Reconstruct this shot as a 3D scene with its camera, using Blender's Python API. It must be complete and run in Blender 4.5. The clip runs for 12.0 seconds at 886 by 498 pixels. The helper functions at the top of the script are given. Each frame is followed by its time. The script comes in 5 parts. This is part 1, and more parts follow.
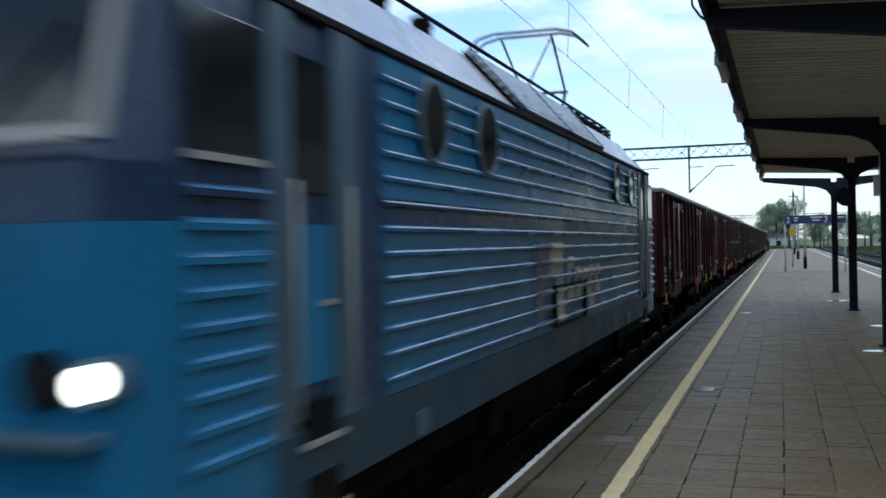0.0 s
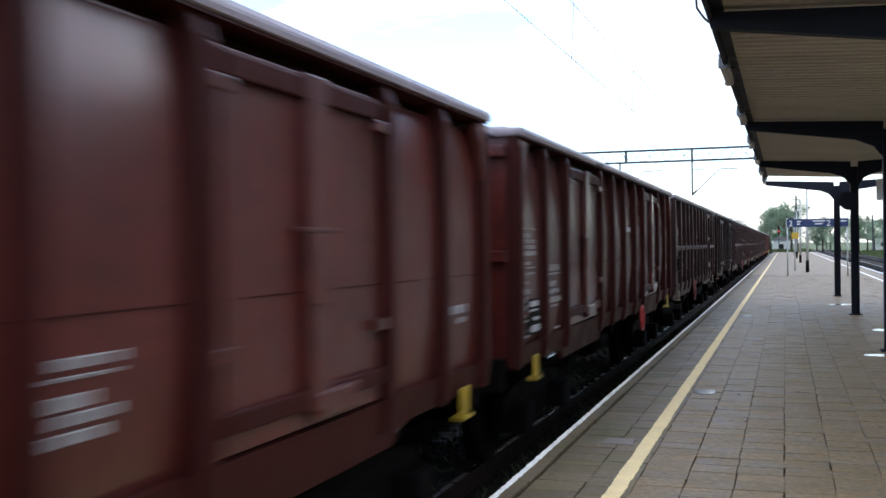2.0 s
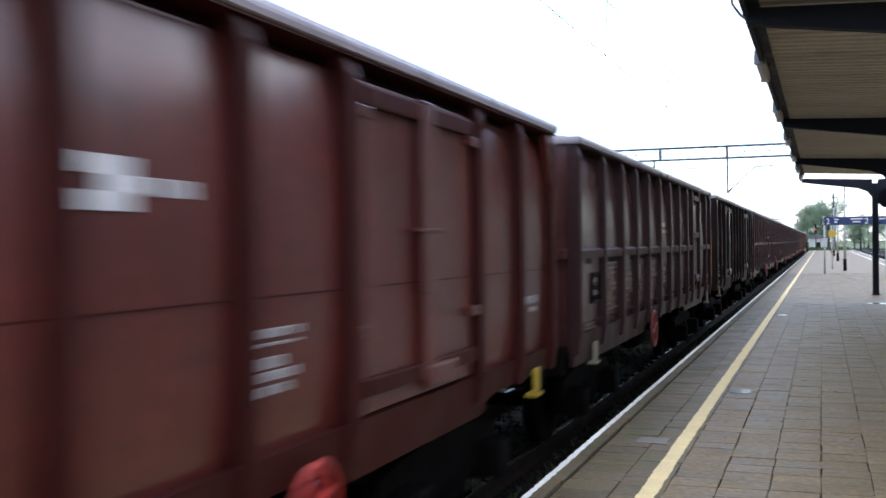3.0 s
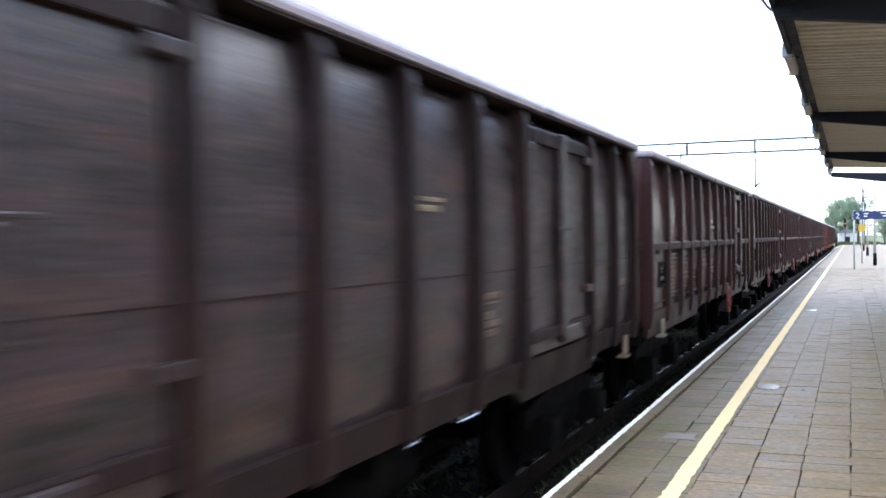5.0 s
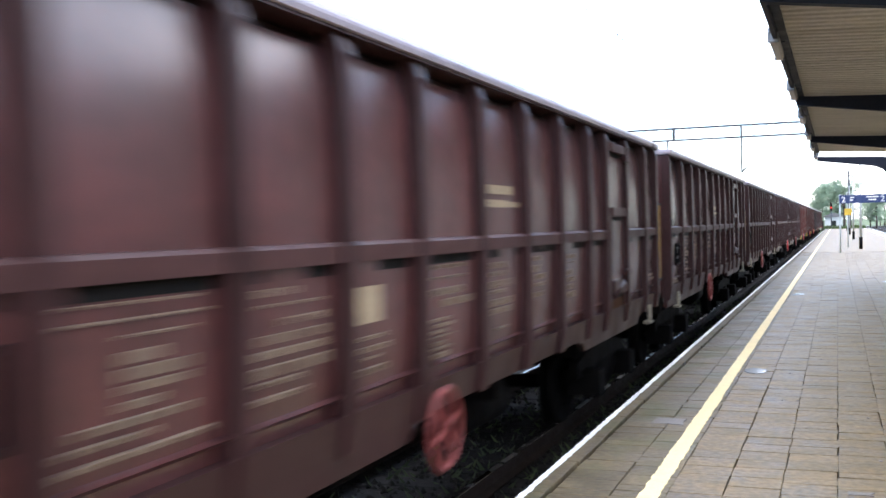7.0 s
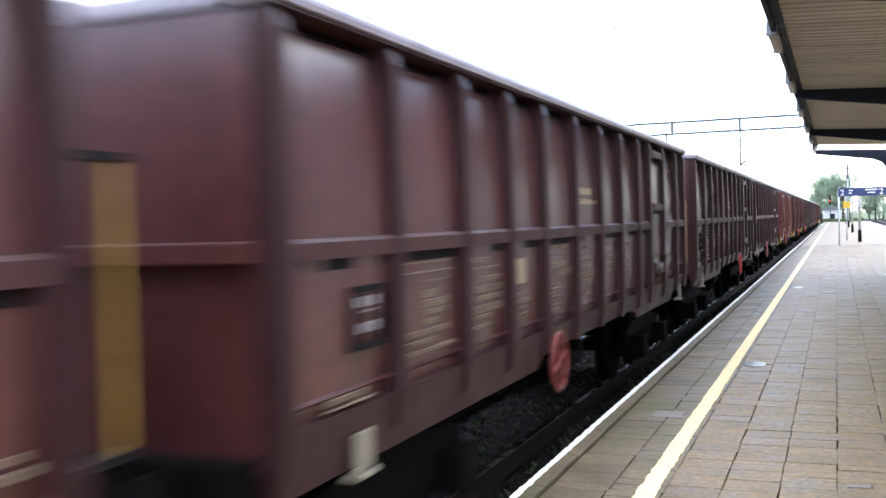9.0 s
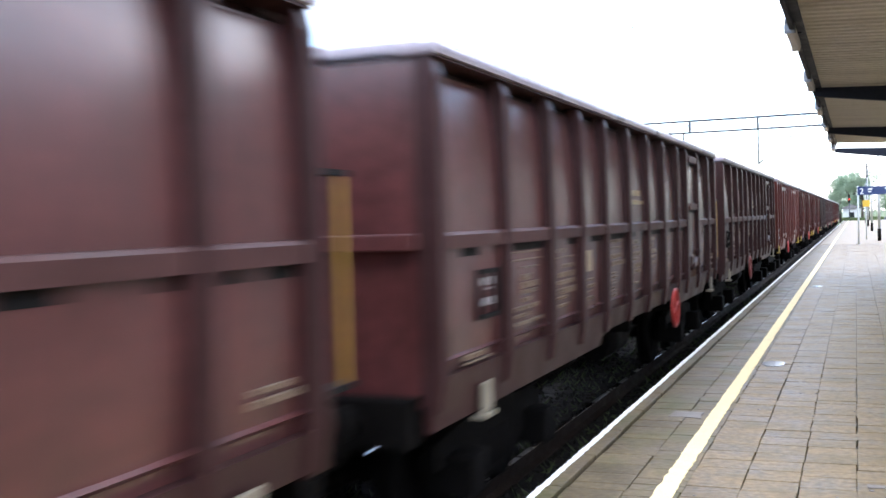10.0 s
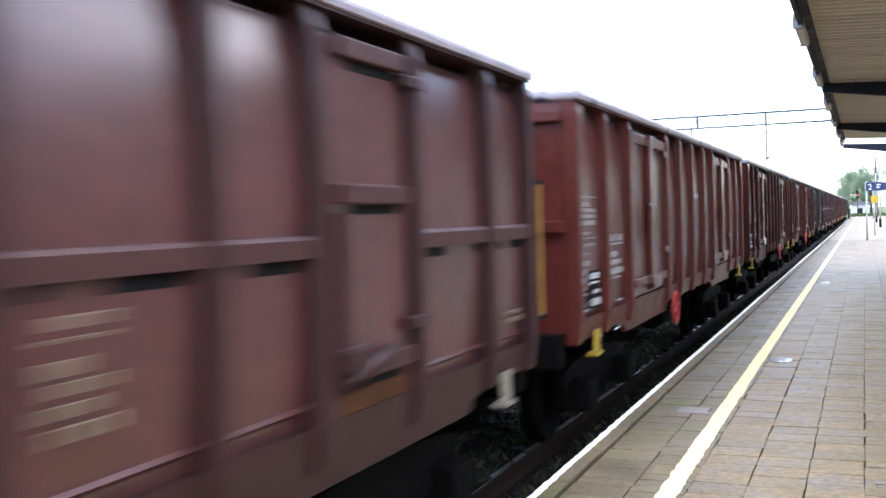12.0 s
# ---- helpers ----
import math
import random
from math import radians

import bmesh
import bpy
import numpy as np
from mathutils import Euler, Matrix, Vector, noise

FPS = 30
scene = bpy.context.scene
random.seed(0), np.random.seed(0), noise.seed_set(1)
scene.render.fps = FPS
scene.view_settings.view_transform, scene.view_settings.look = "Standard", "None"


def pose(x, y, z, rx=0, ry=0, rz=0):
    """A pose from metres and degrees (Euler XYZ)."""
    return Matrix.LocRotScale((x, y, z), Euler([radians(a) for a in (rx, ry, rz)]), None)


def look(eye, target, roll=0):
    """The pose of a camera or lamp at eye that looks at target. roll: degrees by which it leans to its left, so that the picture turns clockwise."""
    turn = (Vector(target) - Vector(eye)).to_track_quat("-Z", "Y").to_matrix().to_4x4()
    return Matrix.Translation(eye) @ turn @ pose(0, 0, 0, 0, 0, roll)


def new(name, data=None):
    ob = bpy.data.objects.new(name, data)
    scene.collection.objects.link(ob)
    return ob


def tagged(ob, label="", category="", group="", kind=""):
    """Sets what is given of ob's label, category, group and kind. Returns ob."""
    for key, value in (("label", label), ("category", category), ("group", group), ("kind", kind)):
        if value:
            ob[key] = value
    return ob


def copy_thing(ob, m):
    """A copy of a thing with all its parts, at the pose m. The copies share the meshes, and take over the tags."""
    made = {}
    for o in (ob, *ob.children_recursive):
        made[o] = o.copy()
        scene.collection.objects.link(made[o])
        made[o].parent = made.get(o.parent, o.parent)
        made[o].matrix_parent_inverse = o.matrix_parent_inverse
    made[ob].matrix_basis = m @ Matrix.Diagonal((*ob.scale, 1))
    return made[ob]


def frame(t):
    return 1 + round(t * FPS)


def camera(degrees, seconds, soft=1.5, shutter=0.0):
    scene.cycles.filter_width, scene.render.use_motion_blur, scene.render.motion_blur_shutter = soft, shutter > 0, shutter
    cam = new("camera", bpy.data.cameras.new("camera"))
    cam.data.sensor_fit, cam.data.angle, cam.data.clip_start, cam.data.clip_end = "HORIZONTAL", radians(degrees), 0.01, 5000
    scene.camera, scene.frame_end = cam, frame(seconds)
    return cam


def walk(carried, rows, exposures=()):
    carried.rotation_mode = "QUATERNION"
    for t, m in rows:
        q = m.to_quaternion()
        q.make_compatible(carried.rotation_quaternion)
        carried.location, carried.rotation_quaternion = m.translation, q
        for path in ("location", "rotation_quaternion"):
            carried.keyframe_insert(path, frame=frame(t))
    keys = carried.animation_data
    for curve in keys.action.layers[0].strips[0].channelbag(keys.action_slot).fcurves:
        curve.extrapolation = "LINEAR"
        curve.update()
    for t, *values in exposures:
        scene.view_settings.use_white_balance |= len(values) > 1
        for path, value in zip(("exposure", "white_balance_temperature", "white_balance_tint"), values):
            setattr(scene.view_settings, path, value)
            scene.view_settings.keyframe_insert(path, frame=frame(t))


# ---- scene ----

# World: y runs along the track, z = 0 is the platform surface, the eye stands at x = y = 0.
EYE_Z = 1.906
TRACK_X, RAIL_Z = -3.78, -0.35
V0, SLOWING = 13.1, 0.0125


def run(t):
    """Metres that the train has rolled by t seconds; it slows a little."""
    return V0 * t - SLOWING * t * t



cam = camera(47.0, 12.0, soft=1.6, shutter=0.55)
TURNS = ((0.0, 18.44, -0.18, 1.19), (0.5, 19.25, -0.23, 1.05), (1.0, 18.9, -0.23, 0.88), (1.5, 18.54, -0.2, 0.54),
         (2.0, 18.56, -0.17, 0.65), (2.5, 19.37, -0.16, 0.83), (3.0, 20.41, -0.25, 0.65), (3.2, 20.92, -0.34, 0.8),
         (5.0, 21.85, -0.49, 0.79), (5.5, 21.51, -0.4, 1.07), (6.0, 21.3, -0.68, 1.15), (6.5, 21.19, -1.01, 1.58),
         (7.0, 21.17, -1.19, 1.34), (9.0, 21.11, -1.49, 1.58), (9.5, 21.61, -1.49, 1.73), (10.0, 22.05, -1.48, 1.72),
         (10.5, 22.34, -1.47, 1.4), (11.0, 22.48, -1.5, 1.43), (11.5, 22.47, -1.63, 1.48), (12.0, 22.45, -1.72, 1.67))
walk(cam, [(t, pose(0, 0, EYE_Z, 90 + p, r, y)) for t, y, p, r in TURNS],
     exposures=((0.0, -0.26, 6200, 6), (0.4, 0.14, 6250, 7), (0.9, 0.18, 6350, 8), (1.6, 0.45, 6550, 12), (3.2, 0.86, 6500, 13), (4.8, 1.55, 6500, 13), (6.5, 1.63, 6550, 14), (12.0, 1.85, 6600, 14)))

# ---- sky and light ----
SUN_EL, SUN_ROT = radians(52), radians(-17)
world = bpy.data.worlds.new("world")
scene.world = world
world.use_nodes = True
wn, wl = world.node_tree.nodes, world.node_tree.links
wn.clear()
sky = wn.new("ShaderNodeTexSky")
sky.sky_type, sky.sun_disc, sky.sun_elevation, sky.sun_rotation = "NISHITA", False, SUN_EL, SUN_ROT
sky.dust_density, sky.air_density, sky.ozone_density = 0.1, 1.0, 4.0
wco = wn.new("ShaderNodeTexCoord")
wmap = wn.new("ShaderNodeMapping")
wmap.inputs["Scale"].default_value = (1.0, 1.0, 3.2)
cloud = wn.new("ShaderNodeTexNoise")
cloud.inputs["Scale"].default_value, cloud.inputs["Detail"].default_value, cloud.inputs["Roughness"].default_value = 3.1, 7.0, 0.58
cramp = wn.new("ShaderNodeValToRGB")
cramp.color_ramp.elements[0].position, cramp.color_ramp.elements[1].position = 0.47, 0.64
cmix = wn.new("ShaderNodeMix")
cmix.data_type = "RGBA"
cloud_colour, cloud_up = wn.new("ShaderNodeVectorMath"), wn.new("ShaderNodeMapRange")
cloud_colour.operation = "SCALE"
cloud_colour.inputs[0].default_value = (7.2, 7.4, 7.6)
cloud_up.inputs["From Min"].default_value, cloud_up.inputs["From Max"].default_value = 0.14, 0.6
cloud_up.inputs["To Min"].default_value, cloud_up.inputs["To Max"].default_value = 1.0, 3.9
wbg, wout = wn.new("ShaderNodeBackground"), wn.new("ShaderNodeOutputWorld")
wbg.inputs["Strength"].default_value = 0.14
wl.new(wco.outputs["Generated"], wmap.inputs["Vector"])
wl.new(wmap.outputs["Vector"], cloud.inputs["Vector"])
wl.new(cloud.outputs["Fac"], cramp.inputs["Fac"])
wsep, wlow, wmax = wn.new("ShaderNodeSeparateXYZ"), wn.new("ShaderNodeMapRange"), wn.new("ShaderNodeMath")
wlow.inputs["From Min"].default_value, wlow.inputs["From Max"].default_value = 0.01, 0.1
wlow.inputs["To Min"].default_value, wlow.inputs["To Max"].default_value = 0.9, 0.0
wmax.operation = "MAXIMUM"
wl.new(wco.outputs["Generated"], wsep.inputs["Vector"])
wl.new(wsep.outputs["Z"], wlow.inputs["Value"])
wl.new(wsep.outputs["Z"], cloud_up.inputs["Value"])
wl.new(cloud_up.outputs["Result"], cloud_colour.inputs["Scale"])
wl.new(cloud_colour.outputs["Vector"], cmix.inputs["B"])
wl.new(wlow.outputs["Result"], wmax.inputs[0])
wl.new(cramp.outputs["Color"], wmax.inputs[1])
wl.new(wmax.outputs[0], cmix.inputs["Factor"])
sky_gain = wn.new("ShaderNodeVectorMath")
sky_gain.operation = "SCALE"
sky_gain.inputs["Scale"].default_value = 1.35
wl.new(sky.outputs["Color"], sky_gain.inputs[0])
wl.new(sky_gain.outputs["Vector"], cmix.inputs["A"])
wl.new(cmix.outputs["Result"], wbg.inputs["Color"])
wl.new(wbg.outputs["Background"], wout.inputs["Surface"])

sun_data = bpy.data.lights.new("sun", "SUN")
sun_data.energy, sun_data.angle, sun_data.color = 0.35, radians(38), (1.0, 0.95, 0.88)
sun = new("sun", sun_data)
sun.matrix_world = look((-14, 45, 62), (0, 0, 0))


# ---- materials ----
def rgba(c):
    return (c[0], c[1], c[2], 1.0)


def material(name, base, rough=0.6, metal=0.0, vary=0.25, scale=2.0, fine=30.0, bump=0.15, streak=None, streak_amount=0.0,
             stretch=(1, 1, 1), streak_scale=(5.0, 5.0, 0.5), per_object=0.0, per_island=0.0, spec=0.5, coat=0.0, coords="Object"):
    """A paint, stone or metal with grain at two scales; streak: a second colour in vertical runs."""
    m = bpy.data.materials.new(name)
    m.use_nodes = True
    n, l = m.node_tree.nodes, m.node_tree.links
    bsdf = n["Principled BSDF"]
    co, mp = n.new("ShaderNodeTexCoord"), n.new("ShaderNodeMapping")
    mp.inputs["Scale"].default_value = stretch
    if coords == "World":
        place = n.new("ShaderNodeNewGeometry").outputs["Position"]
    else:
        shift, info0 = n.new("ShaderNodeVectorMath"), n.new("ShaderNodeObjectInfo")
        shift.operation = "MULTIPLY_ADD"
        shift.inputs[1].default_value = (31.0, 47.0, 23.0)
        l.new(info0.outputs["Random"], shift.inputs[0])
        l.new(co.outputs["Object"], shift.inputs[2])
        place = shift.outputs["Vector"]
    l.new(place, mp.inputs["Vector"])
    big, small = n.new("ShaderNodeTexNoise"), n.new("ShaderNodeTexNoise")
    big.inputs["Scale"].default_value, big.inputs["Detail"].default_value = scale, 4.0
    small.inputs["Scale"].default_value, small.inputs["Detail"].default_value = fine, 3.0
    for t in (big, small):
        l.new(mp.outputs["Vector"], t.inputs["Vector"])
    both = n.new("ShaderNodeMath")
    both.operation = "ADD"
    l.new(big.outputs["Fac"], both.inputs[0])
    l.new(small.outputs["Fac"], both.inputs[1])
    ramp = n.new("ShaderNodeMapRange")
    ramp.inputs["From Min"].default_value, ramp.inputs["From Max"].default_value = 0.65, 1.35
    ramp.inputs["To Min"].default_value, ramp.inputs["To Max"].default_value = 1 - vary, 1 + vary
    l.new(both.outputs[0], ramp.inputs["Value"])
    factor = ramp.outputs["Result"]
    if per_object or per_island:
        info = n.new("ShaderNodeObjectInfo" if per_object else "ShaderNodeNewGeometry")
        amount = per_object or per_island
        mr = n.new("ShaderNodeMapRange")
        mr.inputs["To Min"].default_value, mr.inputs["To Max"].default_value = 1 - amount, 1 + amount
        l.new(info.outputs["Random" if per_object else "Random Per Island"], mr.inputs["Value"])
        mul = n.new("ShaderNodeMath")
        mul.operation = "MULTIPLY"
        l.new(factor, mul.inputs[0])
        l.new(mr.outputs["Result"], mul.inputs[1])
        factor = mul.outputs[0]
    scaled = n.new("ShaderNodeMix")
    scaled.data_type, scaled.blend_type = "RGBA", "MULTIPLY"
    scaled.inputs["Factor"].default_value = 1.0
    scaled.inputs["A"].default_value = rgba(base)
    comb = n.new("ShaderNodeCombineColor")
    for k in ("Red", "Green", "Blue"):
        l.new(factor, comb.inputs[k])
    l.new(comb.outputs["Color"], scaled.inputs["B"])
    colour = scaled.outputs["Result"]
    if streak:
        sm, sn = n.new("ShaderNodeMapping"), n.new("ShaderNodeTexNoise")
        sm.inputs["Scale"].default_value = streak_scale
        sn.inputs["Scale"].default_value, sn.inputs["Detail"].default_value = 1.6, 6.0
        l.new(place, sm.inputs["Vector"])
        l.new(sm.outputs["Vector"], sn.inputs["Vector"])
        sr = n.new("ShaderNodeMapRange")
        sr.inputs["From Min"].default_value, sr.inputs["From Max"].default_value = 0.48, 0.72
        sr.inputs["To Max"].default_value = streak_amount
        l.new(sn.outputs["Fac"], sr.inputs["Value"])
        sx = n.new("ShaderNodeMix")
        sx.data_type = "RGBA"
        sx.inputs["B"].default_value = rgba(streak)
        l.new(sr.outputs["Result"], sx.inputs["Factor"])
        l.new(colour, sx.inputs["A"])
        colour = sx.outputs["Result"]
    l.new(colour, bsdf.inputs["Base Color"])
    rr = n.new("ShaderNodeMapRange")
    rr.inputs["From Min"].default_value, rr.inputs["From Max"].default_value = 0.3, 0.7
    rr.inputs["To Min"].default_value, rr.inputs["To Max"].default_value = max(0.03, rough - 0.12), min(1.0, rough + 0.12)
    l.new(big.outputs["Fac"], rr.inputs["Value"])
    l.new(rr.outputs["Result"], bsdf.inputs["Roughness"])
    bsdf.inputs["Metallic"].default_value = metal
    bsdf.inputs["Specular IOR Level"].default_value = spec
    bsdf.inputs["Coat Weight"].default_value, bsdf.inputs["Coat Roughness"].default_value = coat, 0.27
    if bump:
        bp = n.new("ShaderNodeBump")
        bp.inputs["Strength"].default_value, bp.inputs["Distance"].default_value = bump, 0.02
        l.new(both.outputs[0], bp.inputs["Height"])
        l.new(bp.outputs["Normal"], bsdf.inputs["Normal"])
    return m


def glow(name, colour, strength):
    m = bpy.data.materials.new(name)
    m.use_nodes = True
    b = m.node_tree.nodes["Principled BSDF"]
    b.inputs["Base Color"].default_value = rgba(colour)
    b.inputs["Emission Color"].default_value = rgba(colour)
    b.inputs["Emission Strength"].default_value = strength
    return m


def glass(name, tint, rough=0.03):
    m = bpy.data.materials.new(name)
    m.use_nodes = True
    b = m.node_tree.nodes["Principled BSDF"]
    b.inputs["Base Color"].default_value = rgba(tint)
    b.inputs["Roughness"].default_value = rough
    b.inputs["Specular IOR Level"].default_value = 0.35
    return m


M = {}
M["red_paint"] = material("red_brown_paint", (0.081, 0.0105, 0.0076), 0.45, spec=0.2, coat=1.0, vary=0.4, scale=1.3, fine=9, bump=0.25, streak=(0.04, 0.0085, 0.0065), streak_amount=0.6)
M["red_fresh"] = material("bright_red_brown_paint", (0.094, 0.0165, 0.0125), 0.45, spec=0.15, coat=0.7, vary=0.35, scale=1.3, fine=9, bump=0.25, streak=(0.05, 0.01, 0.008), streak_amount=0.5)
M["red_fresh_post"] = material("bright_red_brown_post_paint", (0.085, 0.015, 0.011), 0.5, spec=0.15, coat=0.3, vary=0.25, scale=2, fine=20, bump=0.1, streak=(0.05, 0.01, 0.008), streak_amount=0.5)
M["brown_paint"] = material("brown_paint", (0.074, 0.02, 0.019), 0.45, spec=0.2, coat=1.0, vary=0.4, scale=1.3, fine=9, bump=0.25, streak=(0.045, 0.016, 0.0145), streak_amount=0.6)
M["dark_paint"] = material("weathered_dark_paint", (0.022, 0.0132, 0.0145), 0.5, spec=0.2, coat=0.6, vary=0.9, scale=2.4, fine=14, bump=0.3, streak=(0.07, 0.03, 0.021), streak_amount=0.55, stretch=(1, 0.4, 2.2), streak_scale=(1.0, 1.2, 4.5))
M["rust"] = material("flaking_rust", (0.07, 0.029, 0.013), 0.8, spec=0.1, vary=0.5, scale=5, fine=30, bump=0.4, streak=(0.04, 0.017, 0.011), streak_amount=0.9)
# darker copies of the wagon paints: the posts' shaded flanks put into colour
M["red_post"] = material("red_brown_paint_shaded", (0.039, 0.0062, 0.005), 0.6, spec=0.1, coat=0.1, vary=0.25, scale=2, fine=20, bump=0.1, streak=(0.026, 0.008, 0.006), streak_amount=0.5)
M["brown_post"] = material("brown_paint_shaded", (0.034, 0.0125, 0.0125), 0.55, spec=0.15, coat=0.15, vary=0.25, scale=2, fine=20, bump=0.1, streak=(0.024, 0.013, 0.012), streak_amount=0.5)
M["brown_rail"] = material("brown_rail_paint", (0.056, 0.0225, 0.0205), 0.6, spec=0.2, coat=0.1, vary=0.3, scale=2, fine=15, bump=0.1)
M["dark_post"] = material("dark_paint_shaded", (0.017, 0.0105, 0.0105), 0.6, spec=0.1, vary=0.3, scale=2, fine=20, bump=0.15, streak=(0.08, 0.035, 0.022), streak_amount=0.2)
# rim colour is lifted to pale lilac to paint in the sky's reflection
M["rim_sheen"] = material("rim_paint_with_sky_sheen", (0.36, 0.32, 0.36), 0.35, vary=0.2, scale=2, fine=30, bump=0.1)
M["loco_blue"] = material("loco_blue", (0.012, 0.155, 0.3), 0.35, spec=0.15, coat=0.4, vary=0.16, scale=0.9, fine=20, bump=0.04, streak=(0.02, 0.09, 0.15), streak_amount=0.4)
M["loco_lower"] = material("loco_dusty_blue", (0.02, 0.12, 0.2), 0.45, spec=0.15, coat=0.25, vary=0.2, scale=1.1, fine=20, bump=0.05, streak=(0.075, 0.085, 0.095), streak_amount=0.6)
M["loco_skirt"] = material("loco_grimy_skirt", (0.024, 0.06, 0.088), 0.5, spec=0.2, vary=0.3, scale=1.4, fine=20, bump=0.05, streak=(0.05, 0.05, 0.05), streak_amount=0.6)
# pale strips that paint the sky's highlight onto the loco ribs
M["rib_edge"] = material("pale_rib_highlight", (0.6, 0.7, 0.78), 0.3, spec=0.6, vary=0.15, scale=2, fine=20, bump=0.0)
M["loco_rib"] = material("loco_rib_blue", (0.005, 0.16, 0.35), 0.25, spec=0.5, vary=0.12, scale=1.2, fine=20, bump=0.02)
M["loco_navy"] = material("loco_navy", (0.01, 0.035, 0.085), 0.3, vary=0.2, scale=1.2, fine=20, bump=0.04)
M["loco_grey"] = material("loco_grey_paint", (0.07, 0.12, 0.155), 0.35, spec=0.3, vary=0.15, scale=2, fine=25, bump=0.05)
M["loco_roof"] = material("loco_roof_silver", (0.55, 0.57, 0.6), 0.35, metal=0.3, vary=0.15, scale=1.5, fine=20, bump=0.05, streak=(0.2, 0.19, 0.18), streak_amount=0.5)
M["beige"] = material("beige_marking", (0.45, 0.42, 0.35), 0.5, vary=0.25, scale=5, fine=30, bump=0.05)
M["window"] = glass("dark_window_glass", (0.012, 0.016, 0.018), 0.12)
M["window"].node_tree.nodes["Principled BSDF"].inputs["Specular IOR Level"].default_value = 0.5
M["frame_grey"] = material("window_rubber_grey", (0.32, 0.32, 0.3), 0.5, vary=0.1, scale=4, bump=0.03)
M["black"] = material("black_grime", (0.007, 0.0065, 0.0065), 0.7, spec=0.1, vary=0.4, scale=6, fine=40, bump=0.3)
# grime taken near black, with the shade below the wagons painted in
M["under"] = material("shaded_underframe_grime", (0.0055, 0.0048, 0.0044), 0.8, spec=0.04, vary=0.4, scale=5, fine=40, bump=0.3)
M["steel"] = material("worn_steel", (0.35, 0.34, 0.33), 0.25, metal=1.0, vary=0.15, scale=3, fine=40, bump=0.05)
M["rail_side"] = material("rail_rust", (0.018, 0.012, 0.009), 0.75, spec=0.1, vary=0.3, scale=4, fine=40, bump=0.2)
M["red"] = material("red_wheel_paint", (0.42, 0.03, 0.025), 0.45, vary=0.2, scale=8, bump=0.05)
M["red_dull"] = material("faded_red_wheel_paint", (0.19, 0.03, 0.026), 0.5, vary=0.25, scale=8, bump=0.05)
M["yellow"] = material("yellow_paint", (0.4, 0.27, 0.02), 0.5, vary=0.25, scale=8, bump=0.05)
M["ochre"] = material("ochre_bar_paint", (0.3, 0.17, 0.03), 0.5, vary=0.25, scale=5, bump=0.05)
M["cream"] = material("dirty_cream_paint", (0.24, 0.21, 0.155), 0.6, vary=0.3, scale=9, bump=0.05)
M["stencil"] = material("stencil_white", (0.38, 0.37, 0.37), 0.6, vary=0.4, scale=12, fine=50, bump=0.03)
M["stencil_bright"] = material("stencil_bright_white", (0.55, 0.55, 0.56), 0.6, vary=0.25, scale=10, fine=50, bump=0.03)
M["stencil_ochre"] = material("stencil_ochre", (0.31, 0.235, 0.145), 0.6, vary=0.3, scale=10, fine=50, bump=0.03)
M["stencil_tan"] = material("stencil_tan", (0.18, 0.125, 0.085), 0.6, vary=0.35, scale=12, fine=50, bump=0.03)
M["slab"] = material("paving_slab", (0.172, 0.123, 0.062), 0.52, vary=0.55, scale=2.6, fine=17, bump=0.3, per_object=0.11, coords="World", spec=0.22, streak=(0.095, 0.076, 0.045), streak_amount=0.5, streak_scale=(1.6, 1.6, 1.0))
M["slab_far"] = material("paving_slab_far", (0.172, 0.123, 0.062), 0.52, vary=0.55, scale=2.6, fine=17, bump=0.3, per_island=0.11, coords="World", spec=0.22, streak=(0.095, 0.076, 0.045), streak_amount=0.5, streak_scale=(1.6, 1.6, 1.0))
M["slab_mossy"] = material("mossy_paving_slab", (0.125, 0.096, 0.052), 0.52, vary=0.45, scale=2.2, fine=17, bump=0.3, per_object=0.2, coords="World", spec=0.22, streak=(0.07, 0.075, 0.022), streak_amount=0.8, streak_scale=(1.3, 0.8, 1.0))
M["slab_mossy_far"] = material("mossy_paving_slab_far", (0.125, 0.096, 0.052), 0.52, vary=0.45, scale=2.2, fine=17, bump=0.3, per_island=0.2, coords="World", spec=0.22, streak=(0.07, 0.075, 0.022), streak_amount=0.8, streak_scale=(1.3, 0.8, 1.0))
M["joint"] = material("joint_dirt", (0.055, 0.045, 0.034), 0.9, vary=0.4, scale=4, fine=50, bump=0.3)
M["kerb"] = material("kerb_concrete", (0.125, 0.096, 0.055), 0.6, spec=0.2, vary=0.4, scale=2.2, fine=17, bump=0.3, coords="World", streak=(0.07, 0.075, 0.022), streak_amount=0.7, streak_scale=(1.3, 0.8, 1.0))
M["mortar"] = material("pale_mortar", (0.16, 0.145, 0.13), 0.6, vary=0.3, scale=5, fine=40, bump=0.15)
M["white_line"] = material("worn_white_paint", (0.9, 0.9, 0.86), 0.7, spec=0.2, vary=0.14, scale=7, fine=50, bump=0.15)
M["yellow_line"] = material("worn_yellow_paint", (0.8, 0.655, 0.36), 0.7, spec=0.2, vary=0.14, scale=6, fine=50, bump=0.15)
# the water's grey base carries part of the pale sky reflection
M["water"] = glass("rain_water", (0.3, 0.3, 0.3), 0.12)
M["water"].node_tree.nodes["Principled BSDF"].inputs["Specular IOR Level"].default_value = 0.5
# stone and concrete far darkened, so their colour holds the shade beneath the train
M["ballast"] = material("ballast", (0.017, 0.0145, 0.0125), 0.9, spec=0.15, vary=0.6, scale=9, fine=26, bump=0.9)
